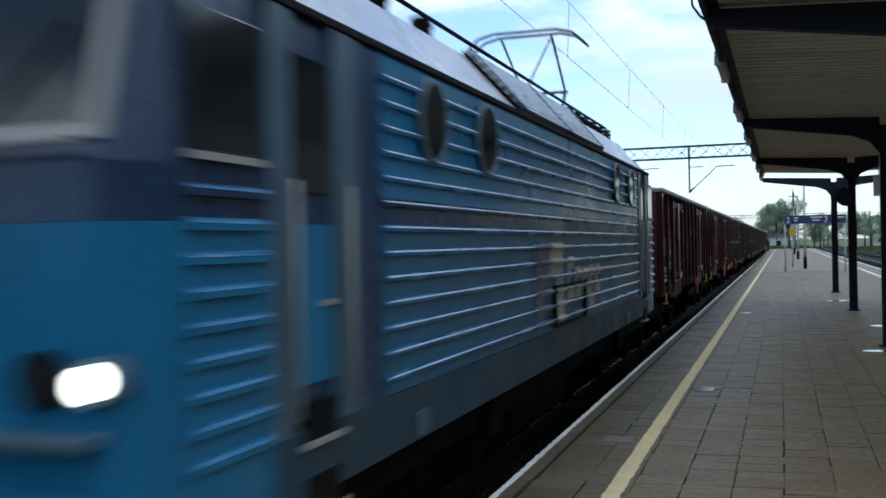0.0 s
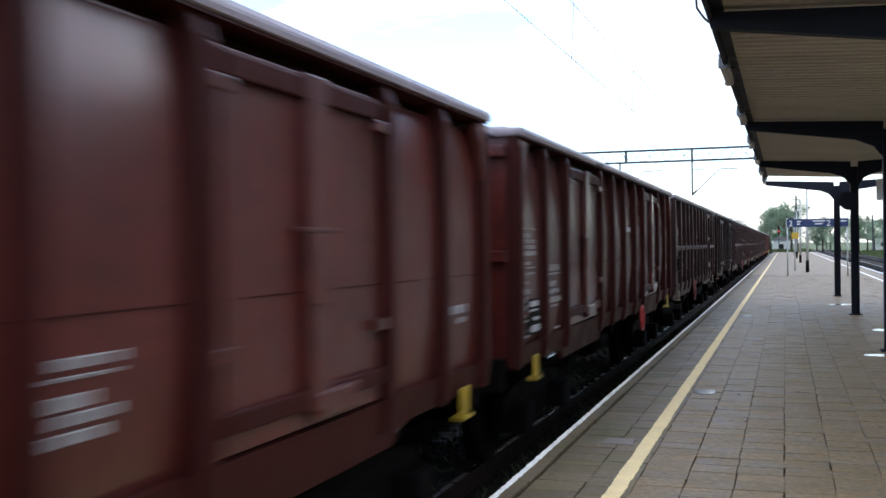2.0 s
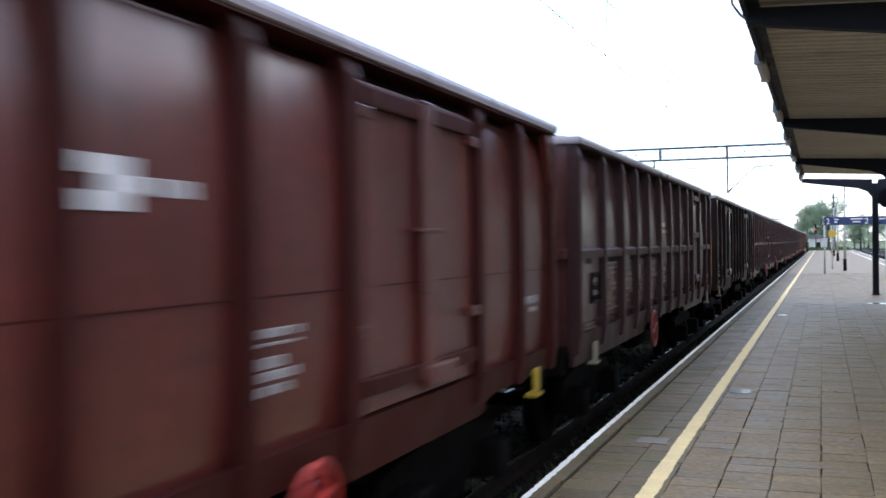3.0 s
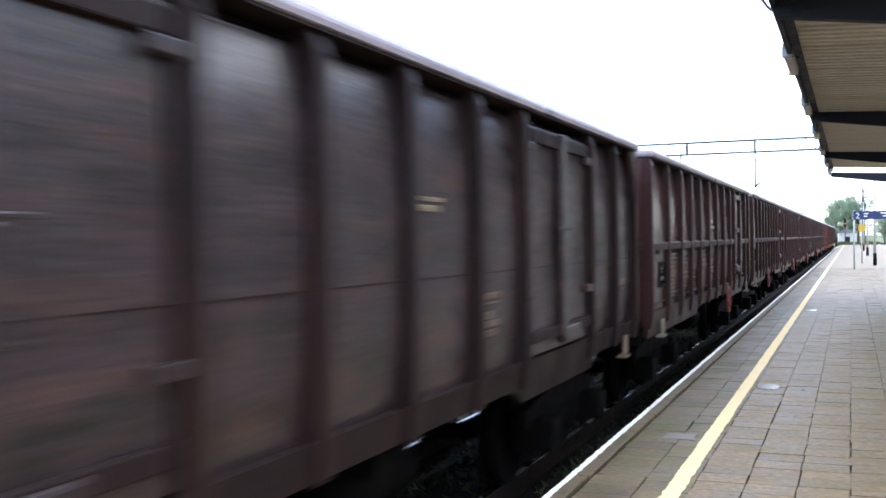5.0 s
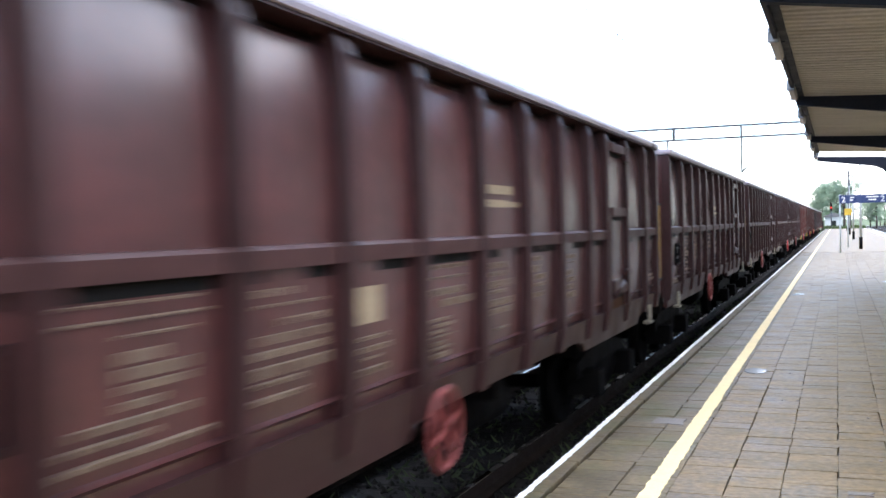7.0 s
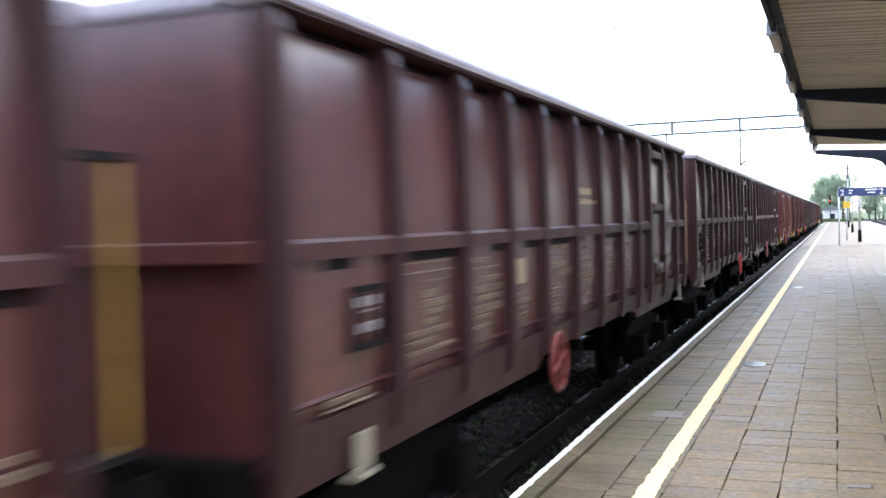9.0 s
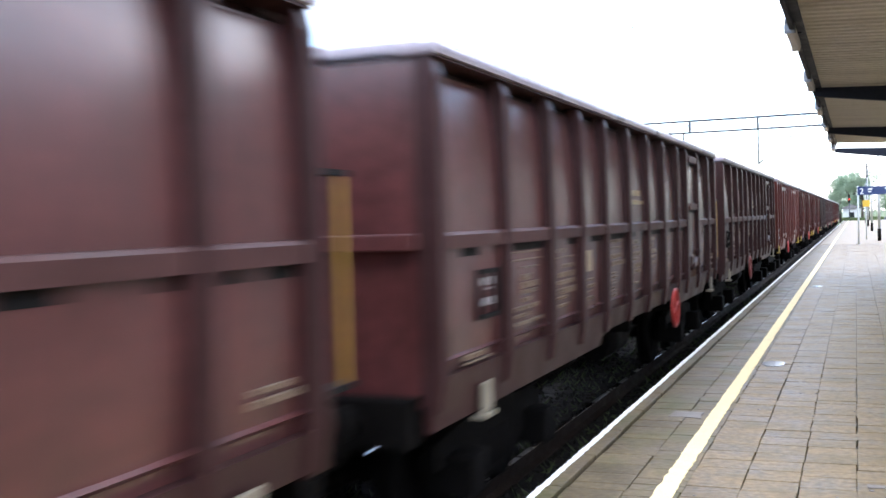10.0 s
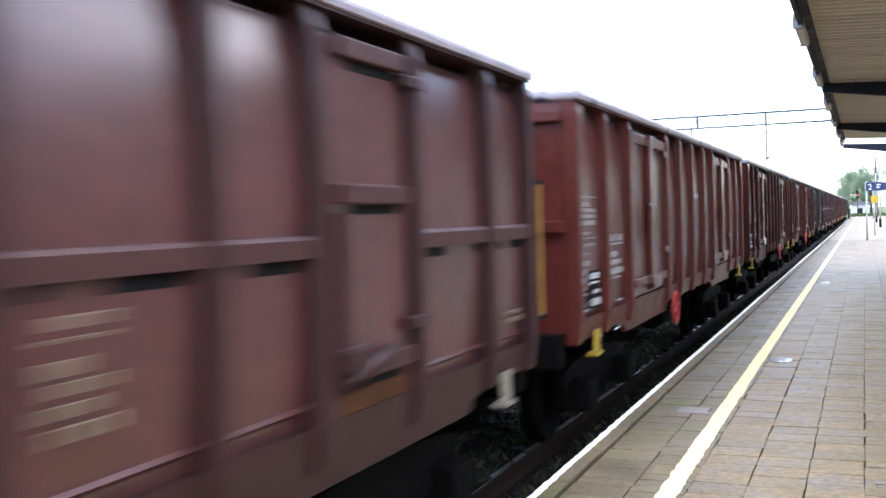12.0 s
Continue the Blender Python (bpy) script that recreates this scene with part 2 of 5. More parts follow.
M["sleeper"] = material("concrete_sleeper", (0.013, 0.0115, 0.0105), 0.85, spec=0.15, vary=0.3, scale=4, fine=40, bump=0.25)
M["grass"] = material("grass_ground", (0.06, 0.095, 0.025), 0.9, vary=0.5, scale=0.25, fine=4, bump=0.6, streak=(0.14, 0.12, 0.06), streak_amount=0.35)
M["weed"] = material("dusty_weeds", (0.04, 0.055, 0.02), 0.8, vary=0.4, scale=1.5, fine=12, bump=0, per_island=0.4)
M["canopy_steel"] = material("dark_canopy_steel", (0.011, 0.014, 0.024), 0.6, spec=0.2, vary=0.3, scale=3, fine=30, bump=0.12)
M["deck"] = material("corrugated_deck_paint", (0.66, 0.62, 0.53), 0.6, vary=0.1, scale=0.8, fine=14, bump=0.0, streak=(0.3, 0.26, 0.2), streak_amount=0.3, streak_scale=(0.3, 1.5, 1.0))
M["lamp_shell"] = material("lamp_shell_plastic", (0.55, 0.5, 0.47), 0.4, vary=0.12, scale=6, bump=0.03)
M["galvanised"] = material("galvanised_steel", (0.22, 0.23, 0.25), 0.5, metal=0.5, vary=0.15, scale=3, fine=30, bump=0.06)
M["mast"] = material("mast_dark_steel", (0.05, 0.055, 0.065), 0.6, vary=0.2, scale=3, bump=0.08)
M["wire"] = material("copper_wire", (0.06, 0.06, 0.06), 0.5, vary=0.1, bump=0)
M["post_white"] = material("white_post_paint", (0.5, 0.54, 0.53), 0.5, vary=0.12, scale=4, bump=0.05)
M["sign_blue"] = material("sign_blue_enamel", (0.012, 0.03, 0.11), 0.35, vary=0.1, scale=3, bump=0.02)
M["sign_white"] = material("sign_white_enamel", (0.75, 0.75, 0.75), 0.4, vary=0.06, scale=5, bump=0.0)
M["sign_yellow"] = material("sign_yellow_enamel", (0.65, 0.42, 0.04), 0.4, vary=0.08, scale=5, bump=0.0)
M["plaster"] = material("white_plaster", (0.62, 0.62, 0.6), 0.8, vary=0.12, scale=1.5, bump=0.1)
M["plaster_dull"] = material("dull_plaster", (0.2, 0.17, 0.14), 0.85, vary=0.25, scale=0.8, bump=0.2)
M["roof_tile"] = material("roof_felt", (0.18, 0.17, 0.17), 0.85, vary=0.2, scale=2, bump=0.2)
M["bark"] = material("bark", (0.06, 0.045, 0.035), 0.9, vary=0.4, scale=5, fine=30, bump=0.5)
# leaf colour is paler than foliage, to paint in distance haze and glare
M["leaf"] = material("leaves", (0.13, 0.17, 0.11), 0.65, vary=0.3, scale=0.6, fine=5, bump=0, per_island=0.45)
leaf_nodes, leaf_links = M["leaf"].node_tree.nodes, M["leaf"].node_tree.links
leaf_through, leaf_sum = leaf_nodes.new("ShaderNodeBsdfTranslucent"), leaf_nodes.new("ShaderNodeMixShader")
# through-colour raised for the same painted haze
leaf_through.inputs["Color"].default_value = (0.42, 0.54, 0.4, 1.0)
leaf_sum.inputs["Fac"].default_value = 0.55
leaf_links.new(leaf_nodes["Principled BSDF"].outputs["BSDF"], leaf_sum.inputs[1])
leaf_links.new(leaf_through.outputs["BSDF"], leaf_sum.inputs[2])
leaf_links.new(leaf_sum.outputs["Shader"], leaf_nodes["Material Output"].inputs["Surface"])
M["headlight"] = glow("headlight_lens", (1.0, 0.98, 0.92), 6.0)
M["red_light"] = glow("signal_red_lens", (1.0, 0.05, 0.03), 1.2)


# ---- mesh helpers ----
def box(bm, x0, x1, y0, y1, z0, z1, bevel=0.0):
    v = [bm.verts.new((x, y, z)) for x in (x0, x1) for y in (y0, y1) for z in (z0, z1)]
    fs = [bm.faces.new([v[i] for i in q]) for q in ((0, 1, 3, 2), (4, 6, 7, 5), (0, 4, 5, 1), (2, 3, 7, 6), (0, 2, 6, 4), (1, 5, 7, 3))]
    if bevel:
        bmesh.ops.bevel(bm, geom=list({e for f in fs for e in f.edges}), offset=bevel, segments=2, affect="EDGES", profile=0.6)
    return bm


def tube(bm, a, b, r, n=10, r2=None):
    """A closed cylinder or cone from a to b."""
    a, b = Vector(a), Vector(b)
    d = (b - a).normalized()
    u = d.orthogonal().normalized()
    w = d.cross(u)
    r2 = r if r2 is None else r2
    ra = [bm.verts.new(a + (u * math.cos(6.2832 * i / n) + w * math.sin(6.2832 * i / n)) * r) for i in range(n)]
    rb = [bm.verts.new(b + (u * math.cos(6.2832 * i / n) + w * math.sin(6.2832 * i / n)) * r2) for i in range(n)]
    for i in range(n):
        f = bm.faces.new((ra[i], ra[(i + 1) % n], rb[(i + 1) % n], rb[i]))
        f.smooth = n > 6
    bm.faces.new(ra[::-1])
    bm.faces.new(rb)
    return bm


def ring(bm, c, axis, r, thick, n=24, m=8):
    """A torus round the x, y or z axis."""
    c = Vector(c)
    ax = {"x": (Vector((0, 1, 0)), Vector((0, 0, 1)), Vector((1, 0, 0))), "y": (Vector((1, 0, 0)), Vector((0, 0, 1)), Vector((0, 1, 0))),
          "z": (Vector((1, 0, 0)), Vector((0, 1, 0)), Vector((0, 0, 1)))}[axis]
    rows = []
    for i in range(n):
        a = 6.2832 * i / n
        out = ax[0] * math.cos(a) + ax[1] * math.sin(a)
        rows.append([bm.verts.new(c + out * (r + thick * math.cos(6.2832 * j / m)) + ax[2] * thick * math.sin(6.2832 * j / m)) for j in range(m)])
    for i in range(n):
        for j in range(m):
            f = bm.faces.new((rows[i][j], rows[(i + 1) % n][j], rows[(i + 1) % n][(j + 1) % m], rows[i][(j + 1) % m]))
            f.smooth = True
    return bm


def loft(bm, sections, smooth=False):
    """Joins closed outlines of equal length one after another and caps both ends."""
    rows = [[bm.verts.new(p) for p in s] for s in sections]
    n = len(rows[0])
    for a, b in zip(rows, rows[1:]):
        for i in range(n):
            f = bm.faces.new((a[i], a[(i + 1) % n], b[(i + 1) % n], b[i]))
            f.smooth = smooth
    bm.faces.new(rows[0][::-1])
    bm.faces.new(rows[-1])
    return bm


def mesh_of(name, bm, mat):
    bmesh.ops.recalc_face_normals(bm, faces=bm.faces)
    me = bpy.data.meshes.new(name)
    bm.to_mesh(me)
    bm.free()
    me.materials.append(mat)
    return me


def part(name, bm, mat, parent, label=""):
    """One mesh object under a thing or a part; bm may be a bmesh or a mesh to share."""
    me = bm if isinstance(bm, bpy.types.Mesh) else mesh_of(name, bm, mat)
    ob = new(name, me)
    ob.parent = parent
    return tagged(ob, label)


def thing(name, label, category, group="", kind="", at=(0, 0, 0)):
    e = new(name)
    e.empty_display_size = 0.2
    e.location = at
    return tagged(e, label, category, group, kind)


def B(*args, **kw):
    return box(bmesh.new(), *args, **kw)


def structure(name, bm, mat, label, category):
    return tagged(new(name, mesh_of(name, bm, mat)), label, category, "", "structure")


# The track is straight to y = 165 and bends left beyond it.
BEND_Y, BEND_R = 165.0, 420.0


def along(s, side=0.0, up=0.0):
    """Place and heading (radians) at the distance s along the track, side metres to the right of its axis."""
    if s <= BEND_Y:
        return Vector((TRACK_X + side, s, up)), 0.0
    a = (s - BEND_Y) / BEND_R
    r = BEND_R + side
    return Vector((TRACK_X - BEND_R + r * math.cos(a), BEND_Y + r * math.sin(a), up)), a


STATIONS = [-60 + 15 * i for i in range(16)] + [172 + 7 * i for i in range(30)]


# ---- ground, ballast, rails ----
bm = bmesh.new()
xs = [-3000, -400, -60, -6.5, 9.6, 16, 40, 120, 600, 3000]
ys = [-3000, -300, -60, 0, 60, 120, 200, 300, 500, 1000, 3000]
gv = [[bm.verts.new((x, y, -0.95)) for y in ys] for x in xs]
for i in range(len(xs) - 1):
    for j in range(len(ys) - 1):
        bm.faces.new((gv[i][j], gv[i + 1][j], gv[i + 1][j + 1], gv[i][j + 1]))
structure("ground", bm, M["grass"], "flat green and straw grass ground beside the tracks", "ground")


def bed(name, outline, label):
    bm = bmesh.new()
    loft(bm, [[along(s, x, z)[0] for x, z in outline] for s in STATIONS])
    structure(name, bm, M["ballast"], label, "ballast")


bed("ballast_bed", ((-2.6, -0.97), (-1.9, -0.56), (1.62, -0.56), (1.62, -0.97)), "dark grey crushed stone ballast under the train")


def straight_bed(name, x0, x1, label):
    bm = bmesh.new()
    loft(bm, [[(x0 - 0.4, y, -0.97), (x0, y, -0.57), (x1, y, -0.57), (x1 + 0.5, y, -0.97)] for y in (-60, 40, 140, 330)])
    structure(name, bm, M["ballast"], label, "ballast")


straight_bed("ballast_bed", 5.5, 13.4, "grey brown ballast under the empty tracks")
straight_bed("ballast_bed", -12.2, -6.9, "grey ballast of the track behind the train")

RAIL_OUTLINE = ((-0.075, -0.172), (-0.075, -0.155), (-0.012, -0.13), (-0.012, -0.045), (-0.036, -0.035), (-0.036, -0.004),
                (0.036, -0.004), (0.036, -0.035), (0.012, -0.045), (0.012, -0.13), (0.075, -0.155), (0.075, -0.172))


def rail(path, label):
    r = thing("rail", label, "rail", "running rails", "structure")
    part("rail_web", loft(bmesh.new(), [[p + q * x + Vector((0, 0, z)) for x, z in RAIL_OUTLINE] for p, q in path]), M["rail_side"], r)
    head = ((-0.03, -0.004), (-0.026, 0.0), (0.026, 0.0), (0.03, -0.004))
    part("rail_head", loft(bmesh.new(), [[p + q * x + Vector((0, 0, z)) for x, z in head] for p, q in path]), M["steel"], r, "bright worn running surface")


for side in (-0.7535, 0.7535):
    path = []
    for s in STATIONS:
        p, a = along(s, side, RAIL_Z)
        path.append((p, Vector((math.cos(a), math.sin(a), 0))))
    rail(path, "rusty steel rail with a polished head under the train")
for cx in (7.3, 11.6, -8.5):
    for side in (-0.7535, 0.7535):
        rail([(Vector((cx + side, y, RAIL_Z)), Vector((1, 0, 0))) for y in (-60, 60, 330)], "rusty steel rail of an empty track")

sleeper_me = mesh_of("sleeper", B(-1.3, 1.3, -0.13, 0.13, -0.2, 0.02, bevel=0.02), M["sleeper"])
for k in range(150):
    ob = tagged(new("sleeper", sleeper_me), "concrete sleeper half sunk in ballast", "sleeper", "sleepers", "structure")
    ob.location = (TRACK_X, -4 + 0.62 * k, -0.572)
bm = bmesh.new()
for cx in (7.3, 11.6):
    for k in range(260):
        box(bm, cx - 1.3, cx + 1.3, 20 + 0.62 * k - 0.12, 20 + 0.62 * k + 0.12, -0.6, -0.53)
tagged(new("sleeper_rows", mesh_of("sleeper_rows", bm, M["sleeper"])), "rows of concrete sleepers in the empty tracks", "sleepers", "", "stuff")

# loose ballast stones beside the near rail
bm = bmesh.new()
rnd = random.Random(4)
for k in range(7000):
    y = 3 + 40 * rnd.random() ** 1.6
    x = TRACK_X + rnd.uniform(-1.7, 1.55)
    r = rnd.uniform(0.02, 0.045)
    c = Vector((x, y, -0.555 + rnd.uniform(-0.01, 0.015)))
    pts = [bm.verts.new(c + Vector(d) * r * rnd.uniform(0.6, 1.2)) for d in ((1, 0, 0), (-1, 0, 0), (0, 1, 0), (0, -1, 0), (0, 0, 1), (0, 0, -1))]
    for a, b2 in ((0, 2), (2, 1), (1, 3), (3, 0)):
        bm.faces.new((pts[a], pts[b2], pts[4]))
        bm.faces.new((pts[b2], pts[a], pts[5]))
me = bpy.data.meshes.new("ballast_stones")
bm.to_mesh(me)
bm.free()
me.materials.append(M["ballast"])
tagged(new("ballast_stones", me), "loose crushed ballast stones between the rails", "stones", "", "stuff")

# low weeds in the ballast
bm = bmesh.new()
for k in range(2600):
    x, y = TRACK_X + rnd.choice((rnd.uniform(-0.6, 0.6), rnd.uniform(0.85, 1.5))), 4 + 36 * rnd.random() ** 1.4
    h, a = rnd.uniform(0.03, 0.11), rnd.uniform(0, 6.28)
    dx, dy = 0.03 * math.cos(a), 0.03 * math.sin(a)
    bm.faces.new([bm.verts.new(p) for p in ((x - dx, y - dy, -0.56), (x + dx, y + dy, -0.56), (x + dx * 3, y + dy * 2, -0.56 + h))])
me = bpy.data.meshes.new("weeds")
bm.to_mesh(me)
bm.free()
me.materials.append(M["weed"])
tagged(new("weeds", me), "low dusty green weeds growing in the ballast", "weeds", "", "stuff")

# ---- platform ----
EDGE_L, EDGE_R, PLAT_END = -2.13, 5.45, 205.0
structure("platform", B(EDGE_L + 0.06, EDGE_R - 0.06, -40, PLAT_END, -0.96, -0.05), M["joint"], "raised island platform body of dirty concrete", "platform")
kerb_me = mesh_of("kerb_stone", B(-0.155, 0.0, 0.004, 0.996, -0.16, 0.0, bevel=0.012), M["kerb"])
kerb = thing("platform_edge", "concrete edge stones along the platform", "platform edge", kind="structure")
for side, x in ((0, EDGE_L + 0.155), (1, EDGE_R)):
    for k in range(90):
        ob = part("edge_stone", kerb_me, None, kerb)
        ob.location = (x + 0.006 * math.sin(k * 2.3), 2 + k if side == 0 else 16 + k, 0.001 * math.sin(k * 5.1))
for side, x in ((0, EDGE_L + 0.155), (1, EDGE_R)):
    part("edge_run", B(x - 0.155, x, 92.2 if side == 0 else 106.2, PLAT_END, -0.16, 0.0), M["kerb"], kerb)
    part("edge_run", B(x - 0.155, x, -40, 1.9 if side == 0 else 15.9, -0.16, 0.0), M["kerb"], kerb)


def painted_line(name, x0, x1, y0, y1, step, rough, mat, label, seed, z=0.004):
    """A hand-painted stripe with a wavering edge, as one thin sheet."""
    rn = random.Random(seed)
    bm = bmesh.new()
    rows, y = [], y0
    while y < y1:
        s = step if y < 40 else step * 6
        a, b2 = x0 + rn.uniform(-rough, rough), x1 + rn.uniform(-rough, rough)
        rows.append([bm.verts.new(p) for p in ((a, y, z), (b2, y, z), (b2, y, z - 0.006), (a, y, z - 0.006))])
        y += s * rn.uniform(0.6, 1.4)
    for a, b2 in zip(rows, rows[1:]):
        for i in range(4):
            bm.faces.new((a[i], a[(i + 1) % 4], b2[(i + 1) % 4], b2[i]))
    structure(name, bm, mat, label, "painted line")


painted_line("white_edge_line", EDGE_L - 0.004, EDGE_L + 0.048, -12, PLAT_END, 0.05, 0.007, M["white_line"], "worn white painted line on the platform edge", 1)
painted_line("yellow_warning_line", -1.325, -1.19, -12, PLAT_END, 0.06, 0.008, M["yellow_line"], "worn pale yellow painted warning line on the paving", 2, 0.006)
painted_line("white_warning_line", 4.35, 4.47, 10, PLAT_END, 0.3, 0.01, M["white_line"], "worn white painted line along the far platform side", 3, 0.006)
painted_line("white_edge_line", EDGE_R - 0.1, EDGE_R, 10, PLAT_END, 0.3, 0.01, M["white_line"], "worn white painted line on the far platform edge", 5)


def puddle(x, y, rx, ry, seed):
    rn = random.Random(seed)
    bm = bmesh.new()
    n = 26
    top = [bm.verts.new((x + rx * math.cos(6.2832 * i / n) * rn.uniform(0.8, 1.1), y + ry * math.sin(6.2832 * i / n) * rn.uniform(0.8, 1.1), 0.004)) for i in range(n)]
    bot = [bm.verts.new((v.co.x, v.co.y, -0.002)) for v in top]
    bm.faces.new(top)
    for i in range(n):
        bm.faces.new((top[i], bot[i], bot[(i + 1) % n], top[(i + 1) % n]))
    tagged(new("puddle", mesh_of("puddle", bm, M["water"])), "shallow rain puddle with the pale sky painted in", "puddle", "puddles on the paving")


for p in ((-1.0, 13.43, 0.155, 0.26, 1), (-0.98, 27.5, 0.16, 0.25, 2), (1.45, 18.4, 0.22, 0.18, 3), (1.95, 23.6, 0.2, 0.25, 4), (1.7, 33.0, 0.5, 0.3, 5)):
    puddle(*p)

def repair_patch(x, y, w, d, seed):
    """Smooth grey mortar where a slab was made good."""
    rn = random.Random(seed)
    bm = bmesh.new()
    pts = [(-w, -d), (0, -d * 0.9), (w, -d), (w * 0.95, 0), (w, d), (0, d * 0.92), (-w, d), (-w * 1.04, 0)]
    pts = [(x + a + rn.uniform(-0.015, 0.015), y + b2 + rn.uniform(-0.015, 0.015)) for a, b2 in pts]
    loft(bm, [[(a, b2, z) for a, b2 in pts] for z in (-0.004, 0.0045)])
    tagged(new("repair_patch", mesh_of("repair_patch", bm, M["mortar"])), "smooth grey mortar patch in the paving", "patch", "mortar patches in the paving")


repair_patch(-1.53, 9.85, 0.15, 0.15, 3)
repair_patch(-0.2, 7.0, 0.1, 0.06, 4)
repair_patch(0.12, 7.55, 0.08, 0.05, 5)
bm = bmesh.new()
rnd = random.Random(31)
for k in range(90):
    x, y, r = rnd.uniform(-1.1, 2.6), 6.4 + 16 * rnd.random() ** 1.5, rnd.uniform(0.008, 0.02)
    pts = [(x + r * math.cos(q * 0.785) * rnd.uniform(0.7, 1.2), y + r * math.sin(q * 0.785) * rnd.uniform(0.7, 1.2)) for q in range(8)]
    loft(bm, [[(a, b2, z) for a, b2 in pts] for z in (-0.003, 0.003)])
tagged(new("gum_spots", mesh_of("gum_spots", bm, M["mortar"])), "small pale gum spots trodden on the paving", "spots", "", "stuff")

# ---- canopy ----
AXIS_X, CAN_L, CAN_R = 1.72, -0.66, 4.1
FRAMES = (9.98, 19.2, 28.5, 38.0)


def canopy_frame(y):
    f = thing("canopy_support", "dark painted steel column with two tapered roof arms", "canopy support", "canopy supports along the platform", at=(AXIS_X, y, 0))
    col = bmesh.new()
    for x in (-0.1, 0.08):
        box(col, x, x + 0.02, -0.1, 0.1, 0.0, 3.85)
    box(col, -0.08, 0.08, -0.01, 0.01, 0.0, 3.85)
    part("column", col, M["canopy_steel"], f)
    part("base_plate", B(-0.16, 0.16, -0.16, 0.16, 0.0, 0.025, bevel=0.005), M["canopy_steel"], f)
    for s, reach in ((-1, AXIS_X - CAN_L), (1, CAN_R - AXIS_X)):
        arm = bmesh.new()
        loft(arm, [[(s * x, -0.07, zb), (s * x, 0.07, zb), (s * x, 0.07, zt), (s * x, -0.07, zt)] for x, zb, zt in ((0.09, 3.6, 3.98), (0.5, 3.68, 4.0), (reach - 0.02, 3.93, 4.08))])
        part("arm", arm, M["canopy_steel"], f)
        br = bmesh.new()
        loft(br, [[(s * 0.1, y_, 3.38), (s * 0.14, y_, 3.42), (s * 0.24, y_, 3.56), (s * 0.55, y_, 3.69), (s * 0.1, y_, 3.62)] for y_ in (-0.06, 0.06)])
        part("haunch", br, M["canopy_steel"], f)
    return f


for y in FRAMES:
    canopy_frame(y)

bm = bmesh.new()
prof = ((0.0, 0.0), (0.12, 0.0), (0.14, 0.11), (0.23, 0.11))
cols = []
y = 8.6
while y < 36.0:
    for dy, dz in prof:
        cols.append((y + dy, dz))
    y += 0.25
for x0, z0, x1, z1 in ((CAN_L, 4.14, AXIS_X, 4.03), (AXIS_X, 4.03, CAN_R, 4.14)):
    lo = [(bm.verts.new((x0, a, z0 + b2)), bm.verts.new((x1, a, z1 + b2))) for a, b2 in cols]
    hi = [(bm.verts.new((x0, a, z0 + b2 + 0.02)), bm.verts.new((x1, a, z1 + b2 + 0.02))) for a, b2 in cols]
    for k in range(len(cols) - 1):
        bm.faces.new((lo[k][0], lo[k][1], lo[k + 1][1], lo[k + 1][0]))
        bm.faces.new((hi[k][0], hi[k + 1][0], hi[k + 1][1], hi[k][1]))
structure("ceiling", bm, M["deck"], "corrugated steel canopy deck painted grey beige", "canopy roof")
for x0, x1 in ((CAN_L - 0.015, CAN_L + 0.035), (CAN_R, CAN_R + 0.05)):
    structure("trim", B(x0, x1, 8.55, 36.3, 4.02, 4.3, bevel=0.006), M["canopy_steel"], "dark steel edge channel round the canopy roof", "canopy edge")
structure("trim", B(CAN_L + 0.036, CAN_L + 0.13, 8.6, 36.2, 4.095, 4.135), M["canopy_steel"], "dark inner edge purlin below the canopy roof", "canopy edge")


def canopy_lamp(y):
    f = thing("canopy_lamp", "unlit strip lamp in a dusty plastic shell on the canopy edge", "lamp", "strip lamps along the canopy", at=(CAN_L - 0.01, y, 4.1))
    sh = bmesh.new()
    sec = ((-0.055, -0.09), (-0.035, -0.13), (0.035, -0.13), (0.055, -0.09), (0.05, 0.0), (-0.05, 0.0))
    loft(sh, [[(x, yy, z) for x, z in sec] for yy in (-0.68, 0.68)])
    part("diffuser", sh, M["lamp_shell"], f)
    part("housing", B(-0.06, 0.06, -0.74, 0.74, 0.0, 0.05, bevel=0.012), M["galvanised"], f)
    for yy in (-0.72, 0.69):
        part("end_cap", B(-0.064, 0.064, yy, yy + 0.03, -0.12, 0.0, bevel=0.006), M["galvanised"], f)
    part("bracket", B(0.04, 0.1, -0.05, 0.05, -0.02, 0.05), M["canopy_steel"], f)


for k in range(6):
    canopy_lamp(13.25 + 4.8 * k)


def conduit():
    c = bmesh.new()
    pts = [Vector((-0.7, 9.6, 4.35)), Vector((-0.76, 9.7, 4.2)), Vector((-0.76, 9.78, 4.1)), Vector((-0.7, 9.88, 4.02)), Vector((-0.66, 9.93, 3.99))]
    for a, b2 in zip(pts, pts[1:]):
        tube(c, a, b2, 0.012, 6)
    tagged(new("cable_conduit", mesh_of("cable_conduit", c, M["galvanised"])), "thin bent cable conduit on the canopy edge", "conduit")


conduit()


def loudspeaker():
    f = thing("loudspeaker", "dark round horn loudspeaker clamped to a canopy column", "loudspeaker", at=(AXIS_X - 0.16, 28.36, 2.95))
    part("horn", tube(bmesh.new(), (0, 0, 0), (0, -0.22, 0), 0.08, 16, 0.24), M["canopy_steel"], f)
    part("driver", tube(bmesh.new(), (0, 0.12, 0), (0, 0, 0), 0.07, 12), M["canopy_steel"], f)
    part("clamp", B(0.0, 0.1, -0.02, 0.06, -0.03, 0.03), M["canopy_steel"], f)


loudspeaker()


